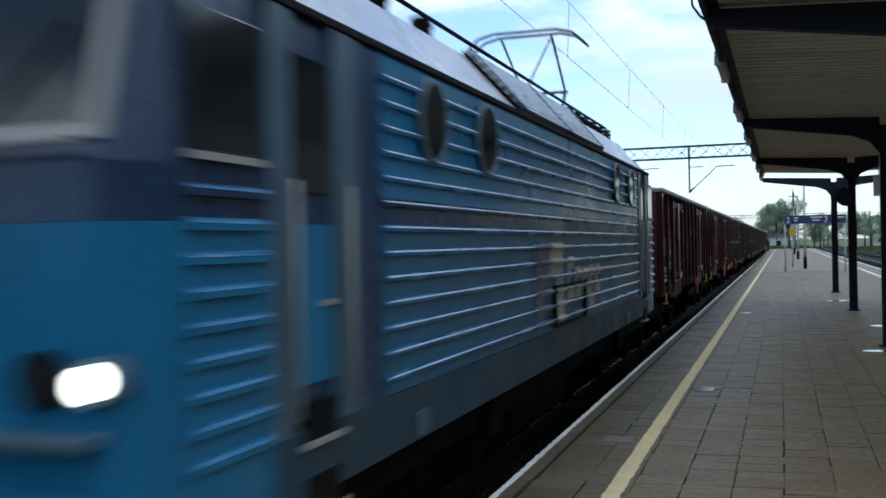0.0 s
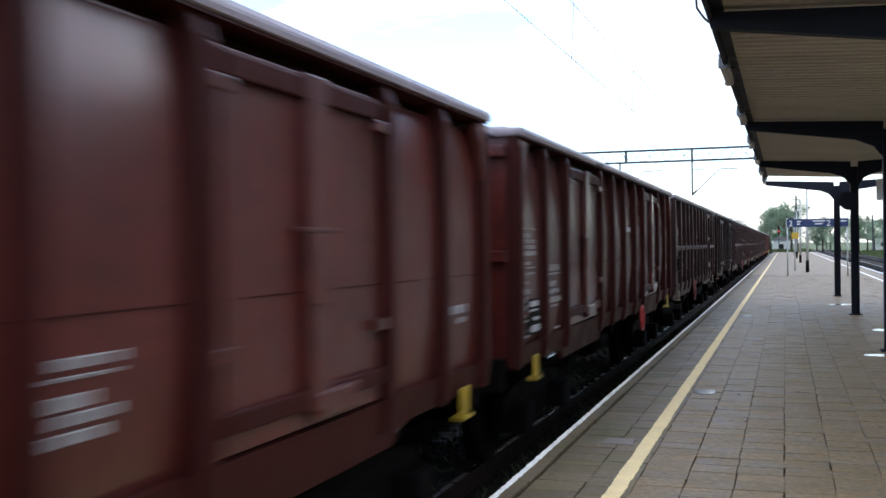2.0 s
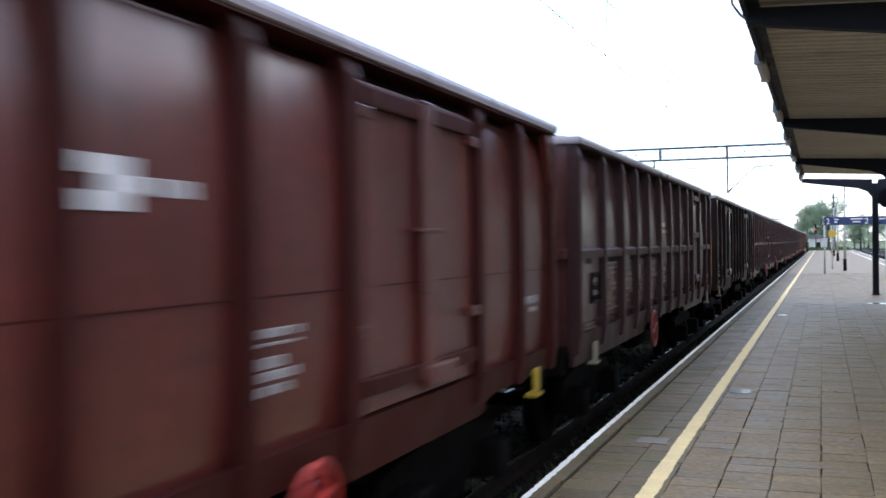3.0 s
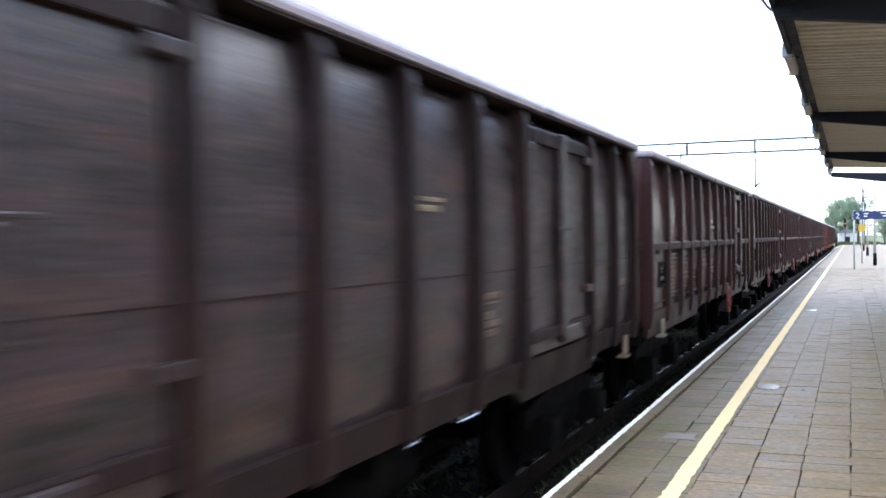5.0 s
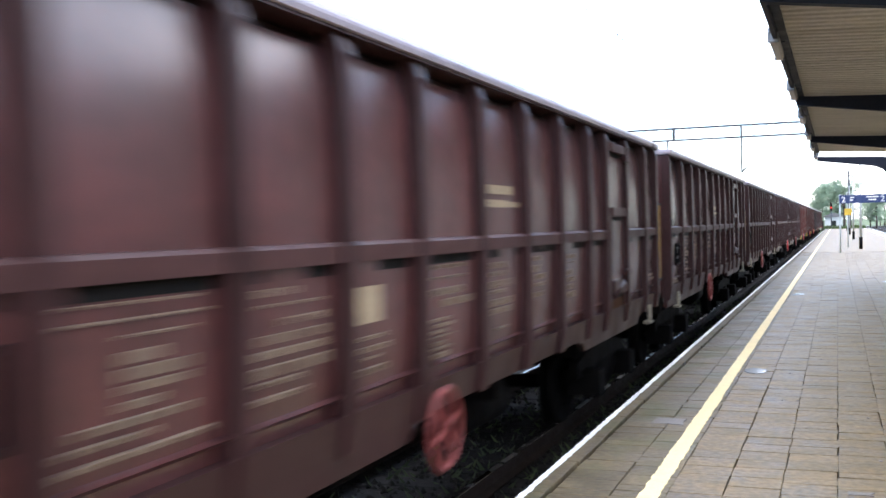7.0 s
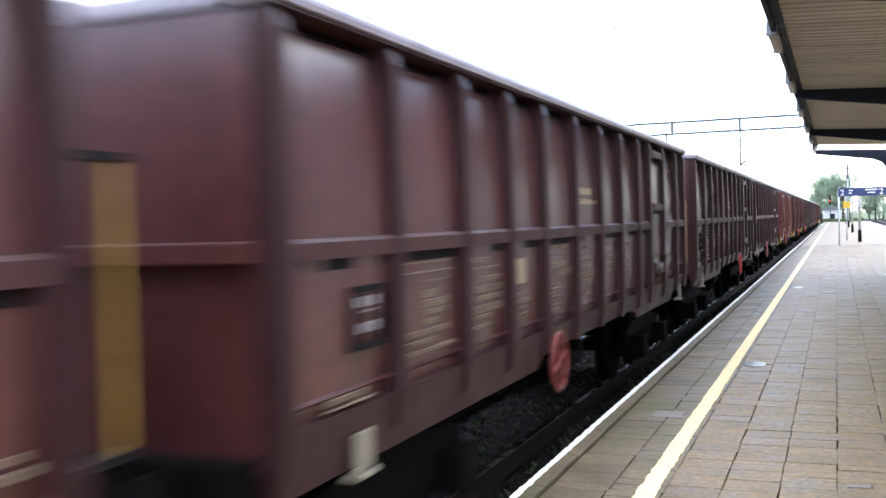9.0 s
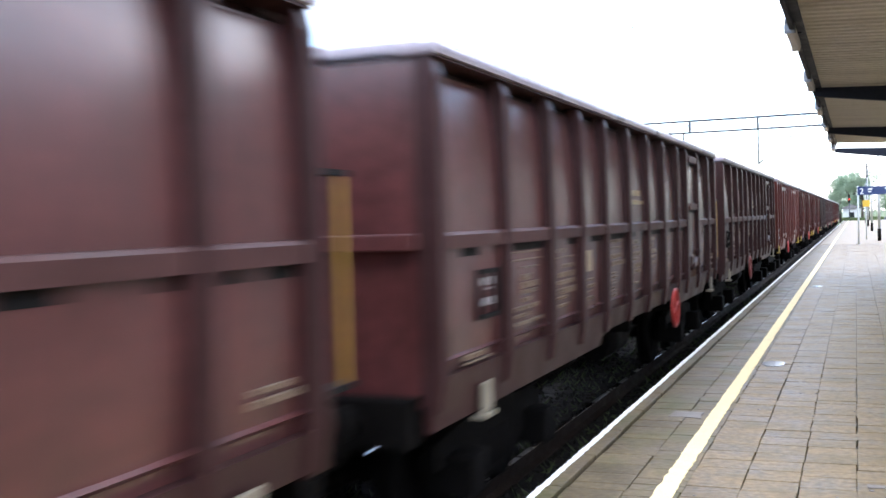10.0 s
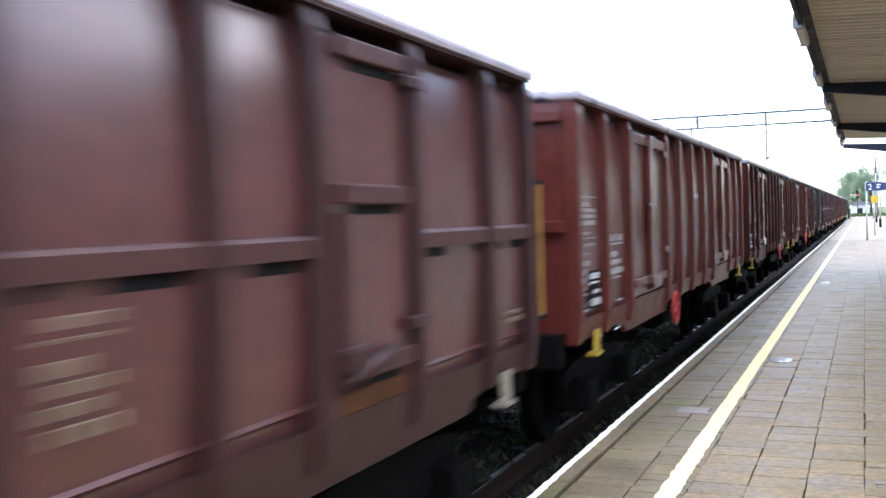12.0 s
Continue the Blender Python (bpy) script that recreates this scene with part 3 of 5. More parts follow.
def notice_board():
    f = thing("hanging_sign", "blank pale sign hanging from a canopy arm", "sign", at=(2.35, 28.3, 3.2))
    part("panel", B(-0.12, 0.35, -0.02, 0.02, -0.25, 0.3, bevel=0.006), M["sign_white"], f)
    for x in (0.0, 0.24):
        part("hanger", tube(bmesh.new(), (x, 0.0, 0.29), (x, 0.1, 0.56), 0.008, 6), M["galvanised"], f)


notice_board()


# ---- platform signs and posts ----
def lamp_post(x, y):
    f = thing("lamp_post", "white painted platform lamp post with a black base", "lamp post", "lamp posts along the platform", at=(x, y, 0))
    part("base", tube(bmesh.new(), (0, 0, 0), (0, 0, 0.75), 0.11, 12), M["black"], f, "black painted base")
    part("pole", tube(bmesh.new(), (0, 0, 0.75), (0, 0, 5.6), 0.085, 12, 0.055), M["post_white"], f)
    head = bmesh.new()
    loft(head, [[(-0.1, -0.35, 5.6), (0.1, -0.35, 5.6), (0.1, -0.35, 5.68), (-0.1, -0.35, 5.68)], [(-0.12, 0.3, 5.58), (0.12, 0.3, 5.58), (0.12, 0.3, 5.72), (-0.12, 0.3, 5.72)]])
    part("lamp_head", head, M["post_white"], f)


for y in (68.0, 99.0, 130.0, 161.0):
    lamp_post(1.32, y)


def text_mesh(body, size):
    cu = bpy.data.curves.new("lettering", "FONT")
    cu.body, cu.size, cu.extrude = body, size, 0.004
    ob = bpy.data.objects.new("lettering_source", cu)
    scene.collection.objects.link(ob)
    me = bpy.data.meshes.new_from_object(ob.evaluated_get(bpy.context.evaluated_depsgraph_get()))
    bpy.data.objects.remove(ob)
    me.materials.clear()
    me.materials.append(M["sign_white"])
    return me


def platform_sign():
    f = thing("platform_sign", "long dark blue platform sign with white numerals on thin posts", "sign", at=(0.1, 61.0, 0))
    part("board", B(0.0, 3.25, -0.05, 0.05, 2.74, 3.2, bevel=0.01), M["sign_blue"], f)
    for x in (0.03, 3.2):
        part("post", tube(bmesh.new(), (x, 0.09, 0), (x, 0.09, 3.25), 0.045, 10), M["post_white"], f)
    two = text_mesh("2", 0.46)
    for x in (0.1, 2.1):
        ob = part("numeral", two, None, f, "white numeral two")
        ob.location, ob.rotation_euler = (x, -0.052, 2.8), (radians(90), 0, 0)
    for x, w, z in ((0.55, 0.22, 3.02), (0.55, 0.16, 2.88), (1.4, 0.62, 3.04), (1.5, 0.4, 2.88), (2.85, 0.3, 3.02)):
        part("lettering_bar", B(x, x + w, -0.056, -0.049, z, z + 0.07), M["sign_white"], f, "white lettering")


platform_sign()


def yellow_board():
    f = thing("timetable_board", "small yellow notice board on a thin white post", "notice board", at=(0.62, 72, 0))
    part("panel", B(-0.2, 0.24, -0.03, 0.03, 2.12, 2.55, bevel=0.008), M["sign_yellow"], f)
    part("post", tube(bmesh.new(), (0, 0.06, 0), (0, 0.06, 2.6), 0.04, 10), M["post_white"], f)


yellow_board()


# ---- overhead line ----
def gantry(y, x0, x1, name="catenary_gantry"):
    f = thing(name, "dark lattice steel catenary gantry spanning the tracks", "gantry", "catenary gantries", at=(0, y, 0))
    zb, zt = 7.2, 7.95
    for z in (zb, zt):
        for dy in (-0.25, 0.25):
            part("chord", B(x0, x1, dy - 0.035, dy + 0.035, z - 0.045, z + 0.045), M["mast"], f)
    n = int((x1 - x0) / 0.75)
    for dy in (-0.25, 0.25):
        lat = bmesh.new()
        for k in range(n):
            a, b2 = x0 + k * (x1 - x0) / n, x0 + (k + 1) * (x1 - x0) / n
            up = k % 2 == 0
            tube(lat, (a, dy, zb if up else zt), (b2, dy, zt if up else zb), 0.013, 5)
            tube(lat, (a, dy, zt if up else zb), (b2, dy, zb if up else zt), 0.011, 5)
        part("lattice", lat, M["mast"], f)
    for x in (x0 + 4.2, x0 + 8.4, x0 + 12.6, x1 - 5):
        part("stiffener", B(x - 0.05, x + 0.05, -0.3, 0.3, zb, zt), M["mast"], f)
    for x in (x0, x1):
        part("mast", B(x - 0.15, x + 0.15, -0.25, 0.25, -0.95, 8.2, bevel=0.02), M["mast"], f)
    for x, cx in ((-5.6, TRACK_X), (-10.2, -8.5), (8.9, 7.3)):
        part("drop_post", B(x - 0.05, x + 0.05, -0.05, 0.05, 4.95, zb), M["mast"], f)
        arm = bmesh.new()
        tube(arm, (x, 0, 5.0), (cx - 0.1, 0, 6.6), 0.03, 8)
        tube(arm, (cx - 0.1, 0, 6.6), (cx + 1.0, 0, 6.62), 0.03, 8)
        part("cantilever", arm, M["mast"], f)
        part("steady_arm", tube(bmesh.new(), (x, 0, 6.62), (x + 0.9, 0, 6.62), 0.025, 8), M["mast"], f)
        part("insulator", tube(bmesh.new(), (x, 0, 5.0), (x + 0.28, 0, 5.28), 0.06, 10), M["mast"], f)
    return f


gantry(67, -14.0, 17.0)
gantry(265, -22.0, 20.0)
gantry(-45, -14.0, 17.0)


def wire_run(x, zs, label):
    """A contact wire, a sagging carrier and droppers between the gantries."""
    f = thing("overhead_wire", label, "overhead wire", "overhead wires")
    c = bmesh.new()
    for a, b2 in zip((-45, -17, 11, 39, 67, 120, 190), (-17, 11, 39, 67, 120, 190, 265)):
        tube(c, (x, a, zs), (x, b2, zs), 0.0055, 5)
    part("contact_wire", c, M["wire"], f)
    car = bmesh.new()
    pts = []
    for span in ((-45, 67), (67, 265)):
        for k in range(15):
            u = k / 14
            pts.append(Vector((x + 0.05, span[0] + u * (span[1] - span[0]), zs + 1.25 - 3.2 * u * (1 - u) * 0.3)))
    loft(car, [[p + Vector((0.006 * math.cos(q), 0, 0.006 * math.sin(q))) for q in (0.0, 1.57, 3.14, 4.71)] for k, p in enumerate(pts) if k != 15])
    part("carrier_wire", car, M["wire"], f)
    for k in range(18):
        y = -36 + 6.2 * k
        p = min(pts, key=lambda q: abs(q.y - y))
        part("dropper", tube(bmesh.new(), (x, p.y, zs), p, 0.006, 4), M["wire"], f)
        part("clamp", B(x - 0.008, x + 0.008, p.y - 0.012, p.y + 0.012, zs - 0.01, zs + 0.03), M["wire"], f)


wire_run(TRACK_X, 5.42, "thin copper overhead wire above the train")


def tall_mast():
    f = thing("catenary_mast", "tall dark steel mast at the platform end", "mast", at=(1.85, 186, -0.5))
    part("pole", tube(bmesh.new(), (0, 0, 0.4), (0, 0, 10.4), 0.22, 10, 0.16), M["mast"], f)
    part("cap", tube(bmesh.new(), (0, 0, 10.4), (0, 0, 11.0), 0.05, 8), M["mast"], f)
    part("crossarm", B(-0.8, 0.8, -0.06, 0.06, 9.6, 9.75), M["mast"], f)


tall_mast()


def signal():
    f = thing("railway_signal", "railway signal mast showing a red light", "signal", at=(-1.15, 212, -0.95))
    part("mast", tube(bmesh.new(), (0, 0, 0), (0, 0, 5.2), 0.1, 10), M["mast"], f)
    part("head", B(-0.2, 0.2, -0.12, 0.1, 4.3, 5.9, bevel=0.04), M["black"], f)
    part("red_lens", tube(bmesh.new(), (0, -0.13, 5.0), (0, -0.17, 5.0), 0.11, 16), M["red_light"], f, "glowing red lens")
    for z in (4.5, 5.35, 5.65):
        part("dark_lens", tube(bmesh.new(), (0, -0.13, z), (0, -0.17, z), 0.1, 12), M["window"], f)


signal()


def low_building(x0, x1, y0, y1, h, label):
    f = thing("low_building", label, "building", "low buildings beyond the platform")
    part("wall", B(x0, x1, y0, y1, -0.97, h), M["plaster"], f)
    rf = bmesh.new()
    loft(rf, [[(x0 - 0.4, y, h), (x1 + 0.4, y, h), (x1 + 0.4, y, h + 0.15), ((x0 + x1) / 2, y, h + 0.9), (x0 - 0.4, y, h + 0.15)] for y in (y0 - 0.4, y1 + 0.4)])
    part("roof", rf, M["roof_tile"], f)
    n = max(1, int((x1 - x0) / 3))
    for k in range(n):
        x = x0 + (k + 0.5) * (x1 - x0) / n
        w = part("window", B(x - 0.5, x + 0.5, y0 - 0.03, y0 + 0.05, 0.3, 1.5), M["window"], f)
        part("window_frame", B(x - 0.56, x + 0.56, y0 - 0.05, y0 - 0.031, 0.22, 0.3), M["sign_white"], w)


low_building(-2.6, 1.0, 236, 246, 2.3, "small low white plastered building beyond the platform")
low_building(26, 42, 330, 342, 2.8, "low white house behind the grass")
low_building(50, 58, 300, 308, 2.4, "white shed beside the trees")


# ---- trees ----
def tree_meshes(seed, height, spread):
    rn = random.Random(seed)
    trunk = bmesh.new()
    tube(trunk, (0, 0, 0), (0.1, 0, height * 0.45), height * 0.028, 9, height * 0.018)
    tube(trunk, (0.1, 0, height * 0.45), (0.0, 0.1, height * 0.85), height * 0.018, 8, height * 0.006)
    lumps = []
    for k in range(11):
        a = rn.uniform(0, 6.283)
        z = height * rn.uniform(0.3, 0.92)
        r = spread * rn.uniform(0.35, 1.0) * (1.15 - 0.75 * abs(z / height - 0.5))
        tip = Vector((math.cos(a) * r, math.sin(a) * r, z))
        tube(trunk, (0, 0, z * 0.72), tip, height * 0.01, 6, height * 0.003)
        lumps.append((tip, spread * rn.uniform(0.28, 0.5)))
    lumps.append((Vector((0, 0, height * 0.9)), spread * 0.4))
    crown = bmesh.new()
    for c, r in lumps:
        for k in range(210):
            d = Vector((rn.gauss(0, 1), rn.gauss(0, 1), rn.gauss(0, 0.8)))
            d = d.normalized() * r * (0.25 + 0.9 * rn.random() ** 0.5)
            p, s = c + d, rn.uniform(0.1, 0.24) * height / 10
            u = Vector((rn.gauss(0, 1), rn.gauss(0, 1), rn.gauss(0, 0.6))).normalized()
            w = u.orthogonal().normalized()
            crown.faces.new([crown.verts.new(p + q) for q in (u * s, w * s * 0.7, -u * s, -w * s * 0.7)])
    me = bpy.data.meshes.new("crown")
    crown.to_mesh(me)
    crown.free()
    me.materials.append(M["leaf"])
    return mesh_of("trunk", trunk, M["bark"]), me


def tree(meshes, x, y, turn, label, size=1.0):
    f = thing("tree", label, "tree", "trees beyond the station", at=(x, y, -0.95))
    f.rotation_euler, f.scale = (0, 0, turn), (size, size, size)
    part("trunk", meshes[0], None, f)
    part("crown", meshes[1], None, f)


KINDS = [tree_meshes(11, 11.5, 3.6), tree_meshes(12, 9.0, 3.4), tree_meshes(13, 12.5, 2.8)]
rnd = random.Random(8)
for x, y, k, s in ((-3.4, 262, 0, 0.95), (-1.6, 268, 2, 0.95), (-6.0, 275, 1, 0.8), (-0.2, 256, 2, 1.0), (1.4, 250, 0, 1.0), (2.9, 262, 1, 0.95), (-4.9, 258, 1, 0.75), (8.8, 268, 0, 0.75), (0.0, 272, 0, 0.9), (-1.6, 290, 1, 0.9), (-13, 300, 0, 0.8), (7.5, 270, 1, 0.8), (-18, 310, 1, 0.9), (-24, 300, 0, 0.8)):
    tree(KINDS[k], x, y, rnd.uniform(0, 6.28), "tall leafy green tree beyond the platform end", s)
for k in range(52):
    x = 10.5 + 1.7 * k + rnd.uniform(-1, 1)
    tree(KINDS[k % 3], x, 300 + rnd.uniform(-18, 40) + 0.4 * k, rnd.uniform(0, 6.28), "dark green tree in the row behind the grass field", rnd.uniform(0.62, 0.92))
for k in range(16):
    tree(KINDS[k % 3], 26 + 1.5 * k + rnd.uniform(-2, 2), 215 + rnd.uniform(-15, 15), rnd.uniform(0, 6.28), "dark green tree in the row behind the grass field", rnd.uniform(0.6, 0.85))

# unseen row behind the eye, added to cut low light from the back
for k in range(16):
    tree(KINDS[k % 3], -45 + 5.5 * k + rnd.uniform(-1, 1), -52 + rnd.uniform(-5, 5), rnd.uniform(0, 6.28), "dark green tree in the row behind the grass field", rnd.uniform(0.65, 0.9))

for k in range(44):
    f = thing("shrub", "dense green shrub on the bank beside the tracks", "shrub", "shrubs along the bank", at=(15.5 + 0.62 * k + rnd.uniform(-1, 1), 120 + 2.6 * k + rnd.uniform(-6, 6), -3.6))
    size = rnd.uniform(0.55, 0.72)
    f.rotation_euler, f.scale = (0, 0, rnd.uniform(0, 6.28)), (size * 1.3, size * 1.3, size)
    part("branches", KINDS[k % 3][0], None, f)
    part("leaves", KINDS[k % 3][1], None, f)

# tall grass and low scrub beside the empty tracks
bm = bmesh.new()
for k in range(9000):
    x, y = 14.0 + 34 * rnd.random() ** 1.5, rnd.uniform(60, 300)
    h, a = rnd.uniform(0.2, 0.75), rnd.uniform(0, 6.28)
    dx, dy = 0.25 * math.cos(a), 0.25 * math.sin(a)
    bm.faces.new([bm.verts.new(p) for p in ((x - dx, y - dy, -0.95), (x + dx, y + dy, -0.95), (x + dx * 0.3, y + 0.1, -0.95 + h))])
for k in range(2500):
    x, y = rnd.uniform(-2.5, 5.0), rnd.uniform(208, 235)
    h, a = rnd.uniform(0.4, 1.6), rnd.uniform(0, 6.28)
    dx, dy = 0.3 * math.cos(a), 0.3 * math.sin(a)
    bm.faces.new([bm.verts.new(p) for p in ((x - dx, y - dy, -0.95), (x + dx, y + dy, -0.95), (x + dx * 0.3, y + 0.1, -0.95 + h))])
me = bpy.data.meshes.new("tall_grass")
bm.to_mesh(me)
bm.free()
me.materials.append(M["grass"])
tagged(new("tall_grass", me), "tall green grass and weeds beside the tracks", "grass", "", "stuff")

# ---- train ----
HALF, BODY_L, LOCO_L, TOP_Z, SILL_Z = 1.464, 13.1, 16.14, 3.355, 1.1
WHEEL_R = 0.46
wheel_profile = bmesh.new()
for s in (-1, 1):
    tube(wheel_profile, (s * 0.69, 0, 0), (s * 0.82, 0, 0), WHEEL_R, 28)
    tube(wheel_profile, (s * 0.66, 0, 0), (s * 0.69, 0, 0), WHEEL_R + 0.03, 28)
    tube(wheel_profile, (s * 0.82, 0, 0), (s * 0.9, 0, 0), 0.12, 12)
    for k in range(4):
        a = 1.5708 * k
        box(wheel_profile, s * 0.822 - 0.006, s * 0.822 + 0.006, 0.25 * math.cos(a) - 0.03, 0.25 * math.cos(a) + 0.03, 0.25 * math.sin(a) - 0.03, 0.25 * math.sin(a) + 0.03)
tube(wheel_profile, (-0.9, 0, 0), (0.9, 0, 0), 0.08, 12)
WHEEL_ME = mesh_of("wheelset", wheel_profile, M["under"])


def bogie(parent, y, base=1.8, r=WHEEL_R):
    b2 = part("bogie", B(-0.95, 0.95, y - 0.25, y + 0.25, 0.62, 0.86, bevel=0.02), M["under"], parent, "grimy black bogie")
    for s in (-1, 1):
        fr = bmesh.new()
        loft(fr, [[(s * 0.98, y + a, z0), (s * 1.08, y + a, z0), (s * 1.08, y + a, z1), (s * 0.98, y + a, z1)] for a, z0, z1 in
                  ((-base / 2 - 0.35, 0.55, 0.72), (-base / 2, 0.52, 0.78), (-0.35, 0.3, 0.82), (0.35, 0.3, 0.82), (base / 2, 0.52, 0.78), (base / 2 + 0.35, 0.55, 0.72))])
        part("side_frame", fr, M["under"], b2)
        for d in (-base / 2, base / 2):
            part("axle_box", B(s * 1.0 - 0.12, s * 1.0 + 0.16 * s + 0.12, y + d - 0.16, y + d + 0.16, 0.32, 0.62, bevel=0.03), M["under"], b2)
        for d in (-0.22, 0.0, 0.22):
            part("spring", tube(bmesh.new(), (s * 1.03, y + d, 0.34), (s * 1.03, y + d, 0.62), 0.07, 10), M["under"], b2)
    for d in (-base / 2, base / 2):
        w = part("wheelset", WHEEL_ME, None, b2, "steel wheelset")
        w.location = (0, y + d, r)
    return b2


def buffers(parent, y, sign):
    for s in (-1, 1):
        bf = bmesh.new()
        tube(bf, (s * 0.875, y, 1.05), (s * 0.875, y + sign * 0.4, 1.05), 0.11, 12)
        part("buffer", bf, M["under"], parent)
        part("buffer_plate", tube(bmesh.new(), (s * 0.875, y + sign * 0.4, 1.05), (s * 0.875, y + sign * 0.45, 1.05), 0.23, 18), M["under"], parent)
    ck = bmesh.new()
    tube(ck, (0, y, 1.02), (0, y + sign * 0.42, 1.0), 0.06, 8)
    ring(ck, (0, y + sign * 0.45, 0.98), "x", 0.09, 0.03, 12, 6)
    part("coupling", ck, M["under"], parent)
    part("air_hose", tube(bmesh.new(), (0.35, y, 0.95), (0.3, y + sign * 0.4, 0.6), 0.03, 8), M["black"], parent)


def handwheel(parent, y, z, r, mat="red"):
    hw = part("handwheel", ring(bmesh.new(), (HALF + 0.01, y, z), "x", r, 0.021), M[mat], parent, "red brake handwheel")
    sp = bmesh.new()
    for k in range(3):
        a = 1.0472 * k + 0.3
        tube(sp, (HALF + 0.01, y - r * math.cos(a), z - r * math.sin(a)), (HALF + 0.01, y + r * math.cos(a), z + r * math.sin(a)), 0.016, 6)
    tube(sp, (HALF - 0.02, y, z), (HALF + 0.025, y, z), 0.035, 8)
    part("axle", tube(bmesh.new(), (HALF - 0.35, y, z), (HALF - 0.022, y, z), 0.022, 8), M["under"], hw)
    part("spokes", sp, M[mat], hw)


def bars(parent, y0, y1, z0, z1, n, mat, x=1.388, seed=0, name="stencil_line"):
    """Unreadable stencilled writing: rows of small painted blocks joined by a thin stroke, a hair proud of the panel."""
    rn = random.Random(seed)
    h = (z1 - z0) / n
    for k in range(n):
        y, end, top = y0 + (y1 - y0) * rn.choice((0.0, 0.03, 0.1, 0.35)), y0 + (y1 - y0) * rn.uniform(0.55, 1.0), z1 - k * h
        tall, stroke, rows = h * rn.choice((0.2, 0.35, 0.5, 0.62, 0.75)), rn.choice((0.003, 0.003, 0.006)), []
        while y < end:
            w = rn.uniform(0.018, 0.04)
            rows += [(y, tall), (y + w, tall), (y + w + 0.001, stroke)]
            y += w + rn.choice((0.02, 0.03, 0.045, 0.08))
            rows.append((y - 0.001, stroke))
        part(name, loft(bmesh.new(), [[(x - 0.012, q, top - hh), (x + 0.022, q, top - hh), (x + 0.022, q, top), (x - 0.012, q, top)] for q, hh in rows[:-2]]), mat, parent, "stencilled writing")


def number_line(parent, y0, y1, z0, z1, seed):
    """A painted number as close-set blocks on a faded ground strip."""
    rn, y, rows = random.Random(seed), y0, []
    while y < y1:
        w = rn.uniform(0.04, 0.075)
        rows += [(y, 1.0), (y + w, 1.0), (y + w + 0.001, 0.35), (y + w + 0.011, 0.35)]
        y += w + 0.012
    part("number_line", loft(bmesh.new(), [[(1.376, q, z0), (1.41, q, z0), (1.41, q, z0 + (z1 - z0) * k), (1.376, q, z0 + (z1 - z0) * k)] for q, k in rows[:-2]]), M["stencil_ochre"], parent, "faded pale number line")


